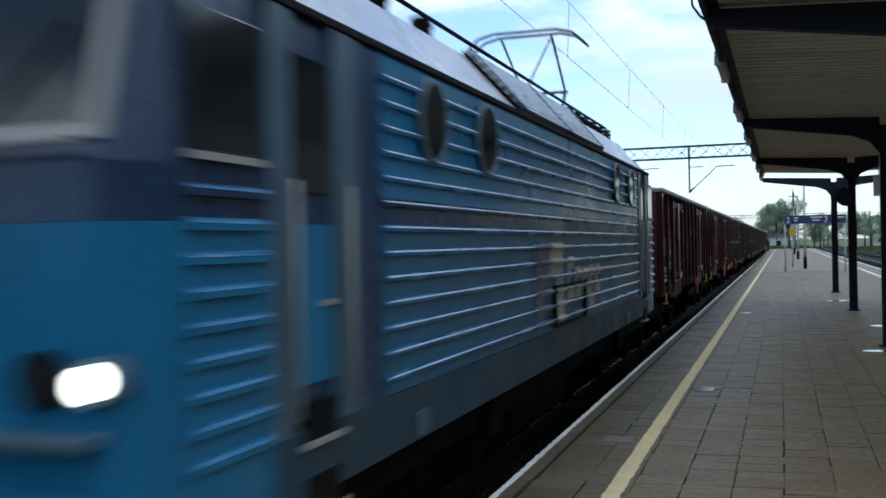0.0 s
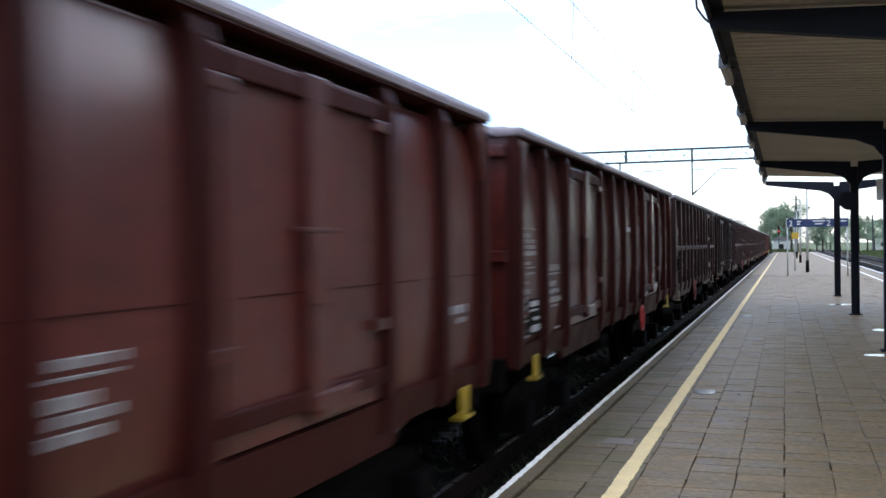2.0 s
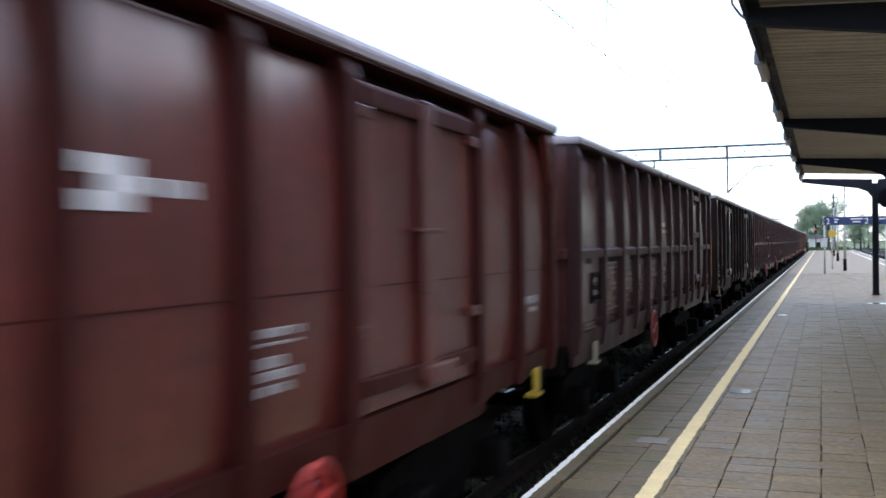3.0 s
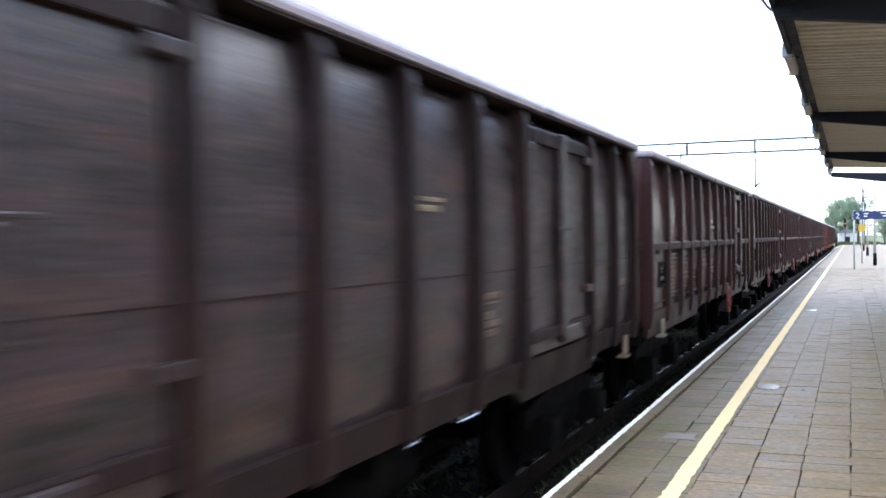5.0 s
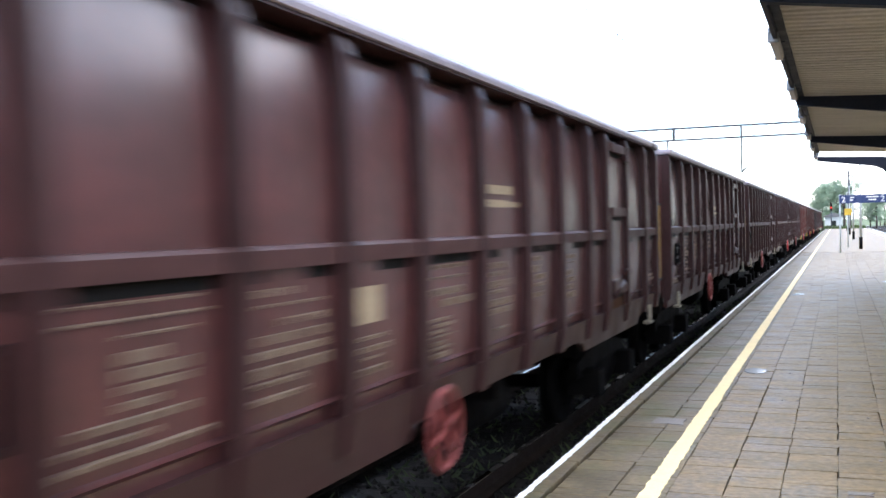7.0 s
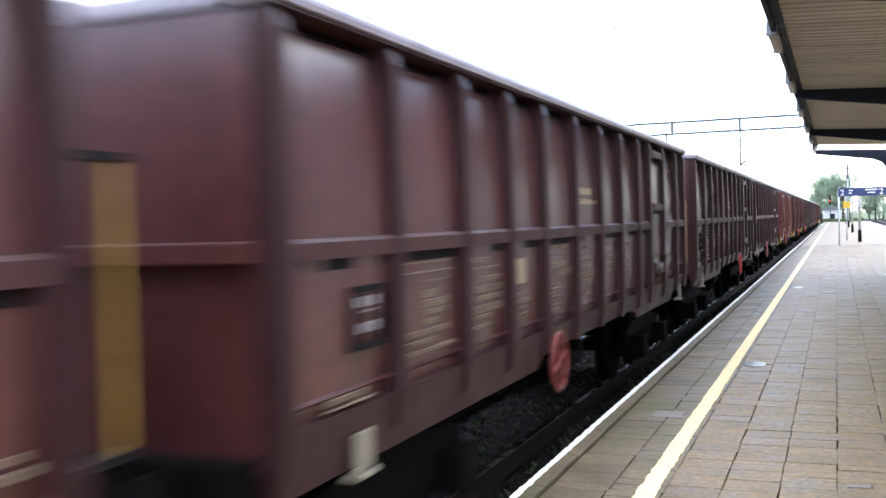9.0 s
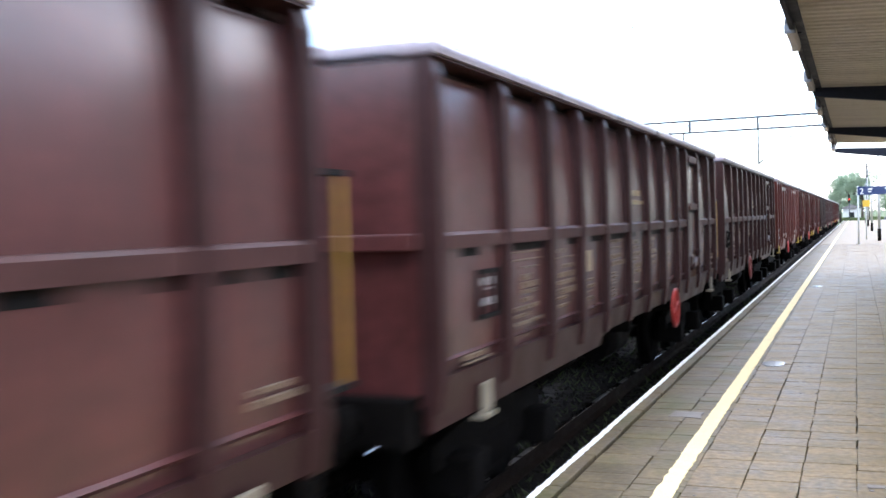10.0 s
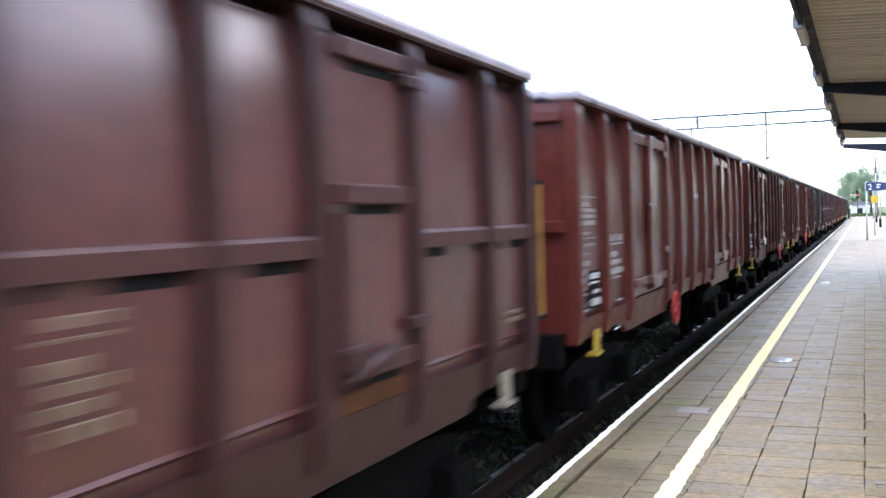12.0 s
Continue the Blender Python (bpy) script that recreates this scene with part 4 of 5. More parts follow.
def wagon_shell(name, label, paint, shade_paint, posts, group, low, ribs):
    """low: stretches where the side sill hangs deeper; ribs: heights of the rails across the end walls."""
    w = thing(name, label, "freight wagon", group)
    # side sheets with a slight belly between the posts
    for s in (-1, 1):
        sh = bmesh.new()
        n = 104
        rows = []
        for k in range(n + 1):
            y = BODY_L * k / n
            near = min(abs(y - p) for p in posts)
            d = 0.062 + 0.008 * min(1.0, near / 0.3) + 0.004 * math.sin(y * 7.1) + 0.003 * math.sin(y * 2.3)
            rows.append([sh.verts.new((s * (1.335 + d * (4 * j / 10 * (1 - j / 10)) ** 0.6), y, SILL_Z + 0.1 + (TOP_Z - 0.165 - SILL_Z - 0.1) * j / 10)) for j in range(11)])
        for a, b2 in zip(rows, rows[1:]):
            for j in range(10):
                f = sh.faces.new((a[j], a[j + 1], b2[j + 1], b2[j]))
                f.smooth = True
        inner = [[sh.verts.new((v.co.x - s * 0.03, v.co.y, v.co.z)) for v in (r[0], r[10])] for r in (rows[0], rows[-1])]
        sh.faces.new((inner[0][0], inner[0][1], inner[1][1], inner[1][0]))
        part("side_sheet", sh, paint, w)
        # the channel takes the darker copy to deepen the shade under the rim
        part("rail_web", B(s * 1.23 - 0.02, s * 1.23 + 0.02, 0.02, BODY_L - 0.02, TOP_Z - 0.24, TOP_Z - 0.02), shade_paint, w, "recessed channel below the top rail")
        part("sheet_lip", B(s * 1.275 - 0.06, s * 1.275 + 0.062, 0.04, BODY_L - 0.04, TOP_Z - 0.18, TOP_Z - 0.163), paint, w)
        part("top_rail", B(s * 1.34 - 0.15, s * 1.34 + 0.15, -0.04, BODY_L + 0.04, TOP_Z - 0.085, TOP_Z, bevel=0.034), M["rim_sheen"], w, "top rail with sky sheen painted in")
        part("rail_flange", B(s * 1.33 - 0.13, s * 1.33 + 0.135, 0.0, BODY_L, TOP_Z - 0.1, TOP_Z - 0.084), shade_paint, w)
        sill, run_z = bmesh.new(), [(0.0, SILL_Z)]
        for a, b2 in low:
            if a <= 0:
                run_z = [(0.0, SILL_Z - 0.12)]
            else:
                run_z += [(a - 0.35, SILL_Z), (a - 0.12, SILL_Z - 0.04), (a, SILL_Z - 0.12)]
            run_z += [(b2, SILL_Z - 0.12), (b2 + 0.12, SILL_Z - 0.04), (b2 + 0.35, SILL_Z)]
        run_z.append((BODY_L, SILL_Z))
        loft(sill, [[(s * 1.33, y, z0), (s * 1.385, y, z0), (s * 1.42, y, SILL_Z + 0.2), (s * 1.33, y, SILL_Z + 0.2)] for y, z0 in run_z])
        part("side_sill", sill, shade_paint, w)
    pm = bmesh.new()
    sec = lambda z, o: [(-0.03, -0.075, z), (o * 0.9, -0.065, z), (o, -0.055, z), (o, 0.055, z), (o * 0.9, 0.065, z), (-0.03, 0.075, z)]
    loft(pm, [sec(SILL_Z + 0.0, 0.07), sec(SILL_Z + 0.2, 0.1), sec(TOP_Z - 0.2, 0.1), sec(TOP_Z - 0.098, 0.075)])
    post_me = mesh_of("post", pm, shade_paint)
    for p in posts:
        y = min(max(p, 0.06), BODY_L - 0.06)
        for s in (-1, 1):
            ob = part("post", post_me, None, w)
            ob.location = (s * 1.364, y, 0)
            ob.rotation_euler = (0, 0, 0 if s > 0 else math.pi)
    for y, sign in ((0.0, -1), (BODY_L, 1)):
        part("end_wall", B(-1.33, 1.33, y - sign * 0.05, y - sign * 0.01, SILL_Z + 0.1, TOP_Z - 0.05), paint, w)
        part("end_rail", B(-1.31, 1.31, y - sign * 0.07 - 0.06, y - sign * 0.07 + 0.1, TOP_Z - 0.13, TOP_Z + 0.02, bevel=0.025), M["rim_sheen"], w)
        for z in ribs:
            part("end_rib", B(-1.33, 1.33, min(y, y + sign * 0.08), max(y, y + sign * 0.08), z, z + 0.105, bevel=0.012), paint, w)
        part("end_beam", B(-1.3, 1.3, min(y, y + sign * 0.16), max(y, y + sign * 0.16), 0.9, 1.2, bevel=0.01), M["under"], w)
        buffers(w, y + sign * 0.16, sign)
        for s in (-1, 1) if len(ribs) > 1 else ():
            part("corner_gusset", loft(bmesh.new(), [[(s * x, y - sign * 0.02, TOP_Z - 0.12), (s * x, y - sign * 0.3, TOP_Z - 0.12), (s * x, y - sign * 0.06, TOP_Z - 0.75), (s * x, y - sign * 0.02, TOP_Z - 0.75)] for x in (1.385, 1.455)]), paint, w)
    part("floor", B(-1.33, 1.33, 0.05, BODY_L - 0.05, 1.12, 1.24), paint, w)
    part("centre_sill", B(-0.3, 0.3, 0.2, BODY_L - 0.2, 0.8, 1.12), M["under"], w)
    for y in (3.8, 6.5, 9.2):
        part("cross_bearer", B(-1.25, 1.25, y - 0.06, y + 0.06, 0.88, 1.12), M["under"], w)
    part("brake_cylinder", tube(bmesh.new(), (-0.7, 5.0, 0.75), (-0.7, 5.9, 0.75), 0.19, 14), M["under"], w)
    part("air_tank", tube(bmesh.new(), (0.8, 6.4, 0.72), (0.8, 7.6, 0.72), 0.2, 14), M["under"], w)
    for y in (2.0, BODY_L - 2.0):
        bogie(w, y)
    return w


def steps(w, paint, ys):
    for y in ys:
        st = bmesh.new()
        box(st, 1.42, 1.45, y, y + 0.15, 0.97, 1.17, bevel=0.006)
        box(st, 1.36, 1.47, y - 0.02, y + 0.17, 0.93, 0.96, bevel=0.006)
        part("step", st, paint, w, "painted shunter step")


POSTS_A = (0.0, 1.13, 2.23, 4.48, 5.5, 6.57, 7.72, 8.77, 10.92, 12.0, BODY_L)
POSTS_B = (0.0, 1.35, 2.51, 3.53, 4.53, 5.66, 6.77, 7.87, 8.99, 9.82, 10.95, 12.17, BODY_L)


def wagon_a(name, label, paint, shade_paint, stencil, group, wheel_y=8.25):
    """Open wagon with two pairs of swing doors a side."""
    w = wagon_shell(name, label, paint, shade_paint, POSTS_A, group, ((2.15, 4.5), (8.8, 11.05)), (2.1, 3.08))
    for s in (-1, 1):
        for a, wide in ((2.23, 0.98), (8.77, 0.93)):
            for leaf in (0, 1):
                y0 = a + 0.14 + leaf * (wide + 0.03)
                d = part("door", B(s * 1.385 - 0.02, s * 1.385 + 0.02, y0, y0 + wide, SILL_Z + 0.22, TOP_Z - 0.19, bevel=0.006), paint, w)
                for z, h in ((TOP_Z - 0.33, 0.11), (SILL_Z + 0.32, 0.1)):
                    part("door_bar", B(s * 1.42 - 0.022, s * 1.42 + 0.03, y0 + 0.03, y0 + wide - 0.03, z, z + h, bevel=0.012), shade_paint, d)
                part("door_rim", B(s * 1.41 - 0.015, s * 1.41 + 0.015, y0 + 0.01, y0 + 0.07, SILL_Z + 0.24, TOP_Z - 0.2, bevel=0.006), paint, d)
            c = a + 0.155 + wide
            part("lock_bar", B(s * 1.44 - 0.03, s * 1.44 + 0.03, c - 0.1, c + 0.1, SILL_Z + 0.3, TOP_Z - 0.2, bevel=0.012), paint, w)
            part("lock_handle", B(s * 1.46 - 0.025, s * 1.46 + 0.02, c - 0.22, c + 0.22, 2.335, 2.36, bevel=0.008), paint, w)
            part("lock_case", B(s * 1.45 - 0.03, s * 1.45 + 0.03, c - 0.12, c + 0.1, 1.95, 2.33, bevel=0.015), paint, w)
            part("lock_foot", B(s * 1.44 - 0.03, s * 1.44 + 0.04, c - 0.05, c + 0.45, 1.36, 1.5, bevel=0.02), paint, w)
            for k in (0, 1):
                y = a + 0.1 + k * (2 * wide - 0.02)
                for z in (1.75, 2.95):
                    part("hinge", B(s * 1.43 - 0.03, s * 1.43 + 0.04, y - 0.04, y + 0.1, z, z + 0.07, bevel=0.01), paint, w)
    for s in (-1, 1):
        part("weld_seam", B(s * 1.385 - 0.025, s * 1.385 + 0.024, 0.1, BODY_L - 0.1, 2.02, 2.03), shade_paint, w)
    bars(w, 0.13, 0.98, 2.14, 2.42, 5, M[stencil], seed=1)
    bars(w, 0.13, 0.85, 1.93, 2.09, 3, M[stencil], seed=2)
    bars(w, 0.13, 0.5, 1.3, 1.9, 8, M[stencil], seed=3)
    if stencil == "stencil":
        part("red_stencil_line", B(1.36, 1.411, 0.14, 0.46, 1.58, 1.605), M["red_dull"], w, "thin red painted line")
    part("label_plate", B(1.36, 1.408, 0.49, 0.96, 1.36, 1.72, bevel=0.004), M["black"], w, "black label holder")
    bars(w, 0.53, 0.92, 1.38, 1.7, 4, M[stencil + "_bright" if stencil == "stencil" else stencil], x=1.41, seed=4)
    bars(w, 1.32, 2.05, 1.52, 2.04, 6, M[stencil], seed=5)
    bars(w, 1.75, 2.1, 1.22, 1.36, 2, M[stencil], seed=15)
    if stencil == "stencil":
        mark = bmesh.new()
        for y0, y1, z0, z1 in ((6.64, 6.97, 2.52, 2.59), (6.8, 7.03, 2.46, 2.52), (6.64, 6.97, 2.39, 2.46)):
            box(mark, 1.36, 1.412, y0, y1, z0, z1)
        part("stencil_block", mark, M["stencil_bright"], w, "pale worn mark")
        bars(w, 7.04, 7.5, 2.38, 2.52, 1, M["stencil_bright"], seed=6)
        handwheel(w, wheel_y, 1.0, 0.2)
    else:
        bars(w, 6.8, 7.25, 2.42, 2.52, 2, M["stencil_ochre"], seed=6)
    bars(w, 7.86, 8.26, 1.55, 1.88, 5, M[stencil], seed=7)
    bars(w, 12.25, 12.75, 1.6, 1.8, 2, M[stencil], seed=8)
    steps(w, M["yellow" if stencil == "stencil" else "stencil_tan"], (0.57, BODY_L - 0.72))
    return w


def wagon_b(name, label, paint, shade_paint, wheel_y, group):
    """Open wagon with a rail at half height and one narrow door near its end."""
    w = wagon_shell(name, label, paint, shade_paint, POSTS_B, group, ((0.0, 4.35), (8.95, 11.8)), (2.09,))
    for s in (-1, 1):
        for a, b2 in zip(POSTS_B, POSTS_B[1:]):
            if a != 9.82:
                rl = bmesh.new()
                y0, y1 = a + (0.12 if a == 0 else 0.075), b2 - (0.12 if b2 == BODY_L else 0.075)
                loft(rl, [[(s * 1.33, y, 2.088), (s * 1.447, y, 2.09), (s * 1.452, y, 2.175), (s * 1.436, y, 2.193), (s * 1.33, y, 2.205)] for y in (y0, y1)])
                part("middle_rail", rl, M["brown_rail"], w)
                # black strip stands in for the shadow that the rail casts
                part("rail_slot", B(s * 1.385 - 0.03, s * 1.385 + 0.02, y0 + 0.1, y1 - 0.06, 2.03, 2.087), M["black"], w, "black strip painted as the rail's shadow")
                part("lower_ledge", loft(bmesh.new(), [[(s * 1.33, y, 1.375), (s * 1.385, y, 1.375), (s * 1.405, y, 1.395), (s * 1.33, y, 1.425)] for y in (y0, y1)]), paint, w)
        d = part("door", B(s * 1.39 - 0.02, s * 1.39 + 0.02, 9.92, 10.85, SILL_Z + 0.2, TOP_Z - 0.2, bevel=0.006), paint, w)
        for z, h in ((3.06, 0.1), (2.34, 0.1), (SILL_Z + 0.36, 0.1)):
            part("door_bar", B(s * 1.43 - 0.025, s * 1.43 + 0.03, 10.05, 10.8, z, z + h, bevel=0.012), M["brown_rail"], d)
            # shadow under the door bar, put in as a black strip
            part("bar_slot", B(s * 1.395 - 0.02, s * 1.395 + 0.022, 10.2, 10.74, z - 0.05, z - 0.004), M["black"], d, "black strip painted as the bar's shadow")
        part("lock_bar", B(s * 1.42 - 0.03, s * 1.42 + 0.02, 10.02, 10.12, SILL_Z + 0.3, 2.3, bevel=0.01), shade_paint, d)
        part("door_latch", B(s * 1.44 - 0.035, s * 1.44 + 0.035, 10.0, 10.3, 1.5, 1.64, bevel=0.03), shade_paint, d)
        part("latch_lever", tube(bmesh.new(), (s * 1.45, 10.05, 1.45), (s * 1.46, 10.55, 1.58), 0.035, 8), shade_paint, d)
        for z in (1.65, 2.98):
            part("hinge", B(s * 1.45 - 0.03, s * 1.45 + 0.035, 10.76, 11.0, z, z + 0.07, bevel=0.012), shade_paint, w)
        part("rust_patch", B(s * 1.39 - 0.02, s * 1.39 + 0.024, 10.0, 10.8, SILL_Z + 0.202, SILL_Z + 0.33), M["rust"], d, "rusty lower edge of the door")
    fr = bmesh.new()
    for y0, y1, z0, z1 in ((0.78, 1.2, 1.9, 1.93), (0.78, 1.2, 1.59, 1.62), (0.78, 0.82, 1.62, 1.9), (1.16, 1.2, 1.62, 1.9)):
        box(fr, 1.36, 1.425, y0, y1, z0, z1)
    box(fr, 1.36, 1.42, 0.98, 1.0, 1.62, 1.9)
    part("label_frame", fr, M["black"], w, "black label holder")
    bars(w, 0.88, 1.12, 1.66, 1.87, 3, M["stencil"], seed=14)
    bars(w, 1.47, 2.4, 1.42, 2.02, 10, M["stencil_tan"], seed=1)
    bars(w, 2.62, 3.42, 1.45, 2.0, 8, M["stencil_tan"], seed=2)
    part("stencil_patch", B(1.36, 1.41, 3.62, 3.98, 1.75, 1.95), M["stencil_ochre"], w, "faded pale patch")
    bars(w, 3.62, 4.1, 1.45, 1.68, 4, M["stencil_tan"], seed=34)
    bars(w, 4.62, 5.55, 1.72, 2.02, 4, M["stencil_tan"], seed=3)
    bars(w, 4.62, 5.15, 1.42, 1.68, 7, M["stencil_tan"], seed=33)
    bars(w, 5.8, 6.5, 1.58, 1.99, 6, M["stencil_tan"], seed=4)
    bars(w, 5.8, 6.5, 1.44, 1.5, 1, M["stencil_tan"], seed=44)
    number_line(w, 5.85, 6.45, 2.5, 2.565, 1)
    number_line(w, 5.85, 6.3, 2.4, 2.455, 2)
    number_line(w, 6.32, 6.66, 2.405, 2.445, 3)
    bars(w, 6.95, 7.4, 1.62, 2.0, 5, M["stencil_tan"], seed=6)
    bars(w, 8.1, 8.5, 1.55, 1.98, 6, M["stencil_tan"], seed=7)
    bars(w, 0.5, 1.2, 1.28, 1.38, 2, M["stencil_tan"], seed=8)
    bars(w, 12.35, 12.95, 1.47, 1.57, 2, M["stencil_tan"], seed=9)
    if wheel_y:
        handwheel(w, wheel_y, 1.0, 0.25, "red" if label.endswith("amidships") else "red_dull")
    steps(w, M["cream"], (0.75, BODY_L - 0.76))
    hb = bmesh.new()
    box(hb, 1.425, 1.45, BODY_L + 0.19, BODY_L + 0.23, 1.48, 2.5, bevel=0.006)
    part("end_handrail", hb, M["ochre"], w, "ochre painted end handrail")
    part("handrail_bracket", B(1.34, 1.46, BODY_L, BODY_L + 0.27, 2.5, 2.53), M["black"], w)
    part("handrail_bracket", B(1.34, 1.46, BODY_L, BODY_L + 0.27, 1.45, 1.48), M["black"], w)
    return w


def locomotive():
    L = LOCO_L
    f = thing("locomotive", "blue electric locomotive with ribbed sides and dusty skirt", "locomotive")
    core = bmesh.new()
    loft(core, [[(-1.42, y, 1.0), (1.42, y, 1.0), (1.42, y, 3.46), (-1.42, y, 3.46)] for y in (0.5, L - 0.5)])
    part("body", core, M["loco_navy"], f)

    def plan(y0, sgn, half, front, depth):
        return [(half, y0 + sgn * depth), (half, y0 + sgn * 0.16), (half - 0.05, y0 + sgn * 0.06), (half - 0.2, y0 - sgn * front), (-half + 0.2, y0 - sgn * front), (-half + 0.05, y0 + sgn * 0.06), (-half, y0 + sgn * 0.16), (-half, y0 + sgn * depth)]

    for y0, sgn in ((0.0, 1), (L, -1)):
        lo, hi = bmesh.new(), bmesh.new()
        loft(lo, [[(x, y, z) for x, y in plan(y0, sgn, 1.455, fr, 0.93)] for z, fr in ((0.98, 0.05), (1.3, 0.12), (2.38, 0.14))])
        part("cab_lower", lo, M["loco_blue"], f)
        hs = []
        for z, half, fr, dp in ((2.382, 1.455, 0.14, 0.93), (2.62, 1.45, 0.12, 0.93), (3.48, 1.41, -0.2, 0.93), (3.75, 1.2, -0.4, 0.93)):
            hs.append([(x, max(y, y0 - sgn * fr) if sgn > 0 else min(y, y0 - sgn * fr), z) for x, y in plan(y0, sgn, half, fr, dp)])
        loft(hi, hs)
        part("cab_upper", hi, M["loco_navy"], f)
        for sx in (-1, 1):
            for k in range(9):
                z = 1.355 + 0.145 * k
                if z > 2.62:
                    continue
                rb = bmesh.new()
                y1, y2 = sorted((y0 + sgn * 0.2, y0 + sgn * 0.88))
                loft(rb, [[(sx * 1.45, y, z - 0.034), (sx * 1.488, y, z - 0.026), (sx * 1.488, y, z + 0.006), (sx * 1.45, y, z + 0.032)] for y in (y1, y2)])
                rib_ = part("rib", rb, M["loco_blue"] if z < 2.38 else M["loco_navy"], f)
                # blue strip as a dim painted highlight on the cab rib
                part("rib_edge", loft(bmesh.new(), [[(sx * 1.484, y, z + 0.002), (sx * 1.491, y, z + 0.004), (sx * 1.476, y, z + 0.02), (sx * 1.472, y, z + 0.014)] for y in (y1 + 0.02, y2 - 0.02)]), M["loco_rib"], rib_, "strip painted as the rib's highlight")
            # side window of the cab
            y1, y2 = sorted((y0 + sgn * 0.22, y0 + sgn * 0.84))
            wn_ = part("side_window", B(sx * 1.455 - 0.012, sx * 1.455 + 0.012, y1, y2, 2.68, 3.3, bevel=0.01), M["window"], f, "dark cab side window")
            part("window_rail", B(sx * 1.475 - 0.015, sx * 1.475 + 0.015, y1, y2, 2.64, 2.675), M["frame_grey"], wn_)
            # door recess with grey posts, sill and steps
            for a, b2, mt in ((0.93, 1.17, "loco_grey"), (1.68, 2.0, "loco_grey"), (2.0, 2.39, "loco_navy")):
                y1, y2 = sorted((y0 + sgn * a, y0 + sgn * b2))
                part("door_post", B(sx * 1.45 - 0.03, sx * 1.45 + (0.012 if a != 2.0 else -0.004), y1, y2, 1.32, 3.46, bevel=0.008), M[mt], f)
            y1, y2 = sorted((y0 + sgn * 1.17, y0 + sgn * 1.72))
            dr = part("cab_door", B(sx * 1.425 - 0.01, sx * 1.425 + 0.01, y1, y2, 1.55, 2.38), M["loco_blue"], f)
            part("door_window", B(sx * 1.43 - 0.01, sx * 1.43 + 0.01, y1 + 0.07, y2 - 0.07, 2.55, 3.25), M["window"], dr)
            part("door_handle", B(sx * 1.445 - 0.01, sx * 1.445 + 0.015, y1 + 0.35, y1 + 0.5, 1.95, 1.98), M["frame_grey"], dr)
            for z in (1.24, 0.86):
                part("step_hole", B(sx * 1.455 - 0.012, sx * 1.455 + 0.02, y1 + 0.08, y2 - 0.08, z + 0.03, z + 0.22), M["black"], f)
                part("step_tread", B(sx * 1.44 - 0.03, sx * 1.44 + 0.06, y1 + 0.04, y2 - 0.04, z, z + 0.028), M["frame_grey"], f)
            for a in (1.12, 1.8):
                y = y0 + sgn * a
                part("handrail", tube(bmesh.new(), (sx * 1.5, y, 1.4), (sx * 1.5, y, 2.6), 0.016, 8), M["frame_grey"], f)
        # windscreens with pale surrounds
        for x0, x1 in ((0.1, 1.2), (-1.2, -0.1)):
            q = bmesh.new()
            out = lambda g, d: [(x0 - g, 2.78 - g), (x1 + g, 2.78 - g), (x1 + g - 0.05, 3.42 + g), (x0 - g + 0.0, 3.42 + g)]
            slope = lambda z: y0 - sgn * (0.12 - 0.372 * (z - 2.62))
            loft(q, [[(x, slope(z) - sgn * off, z) for x, z in out(0.07, 0)] for off in (-0.03, 0.025)])
            fr_ = part("windscreen_frame", q, M["frame_grey"], f, "pale grey windscreen surround")
            q = bmesh.new()
            loft(q, [[(x, slope(z) - sgn * off, z) for x, z in out(0.0, 0)] for off in (0.0, 0.032)])
            part("windscreen", q, M["window"], fr_)
            part("wiper", tube(bmesh.new(), ((x0 + x1) / 2, slope(2.75) - sgn * 0.06, 2.72), (x1 - 0.15, slope(3.2) - sgn * 0.05, 3.2), 0.012, 6), M["black"], fr_)
            part("grab_rail", B(x0 + 0.2, x1, y0 - sgn * 0.19 - 0.03, y0 - sgn * 0.19 + 0.03, 2.68, 2.71, bevel=0.008), M["frame_grey"], f)
        for sx in (-1, 1):
            hl = part("headlight", tube(bmesh.new(), (sx * 1.28, y0 - sgn * 0.04, 1.76), (sx * 1.28, y0 - sgn * 0.19, 1.76), 0.1, 20), M["loco_grey" if sgn > 0 else "loco_navy"], f)
            part("lens", tube(bmesh.new(), (sx * 1.28, y0 - sgn * 0.19, 1.76), (sx * 1.28, y0 - sgn * 0.205, 1.76), 0.072, 20), M["headlight"] if sgn > 0 else M["window"], hl, "lit headlight" if sgn > 0 else "")
            hl = part("tail_lamp", tube(bmesh.new(), (sx * 1.03, y0 - sgn * 0.1, 1.76), (sx * 1.03, y0 - sgn * 0.18, 1.76), 0.12, 20), M["black"], f)
            part("lens", tube(bmesh.new(), (sx * 1.03, y0 - sgn * 0.18, 1.76), (sx * 1.03, y0 - sgn * 0.19, 1.76), 0.09, 20), M["window"], hl)
        part("front_ledge", B(-1.3, 1.3, y0 - sgn * 0.2 - 0.06, y0 - sgn * 0.2 + 0.06, 1.5, 1.56, bevel=0.02), M["loco_grey"], f)
        part("buffer_beam", B(-1.35, 1.35, y0 - sgn * 0.12 - 0.1, y0 - sgn * 0.12 + 0.1, 0.85, 1.3, bevel=0.03), M["loco_blue"], f)
        part("snow_plough", B(-1.2, 1.2, y0 - sgn * 0.1 - 0.05, y0 - sgn * 0.1 + 0.05, 0.25, 0.8, bevel=0.02), M["black"], f)
        buffers(f, y0 - sgn * 0.22, -sgn)
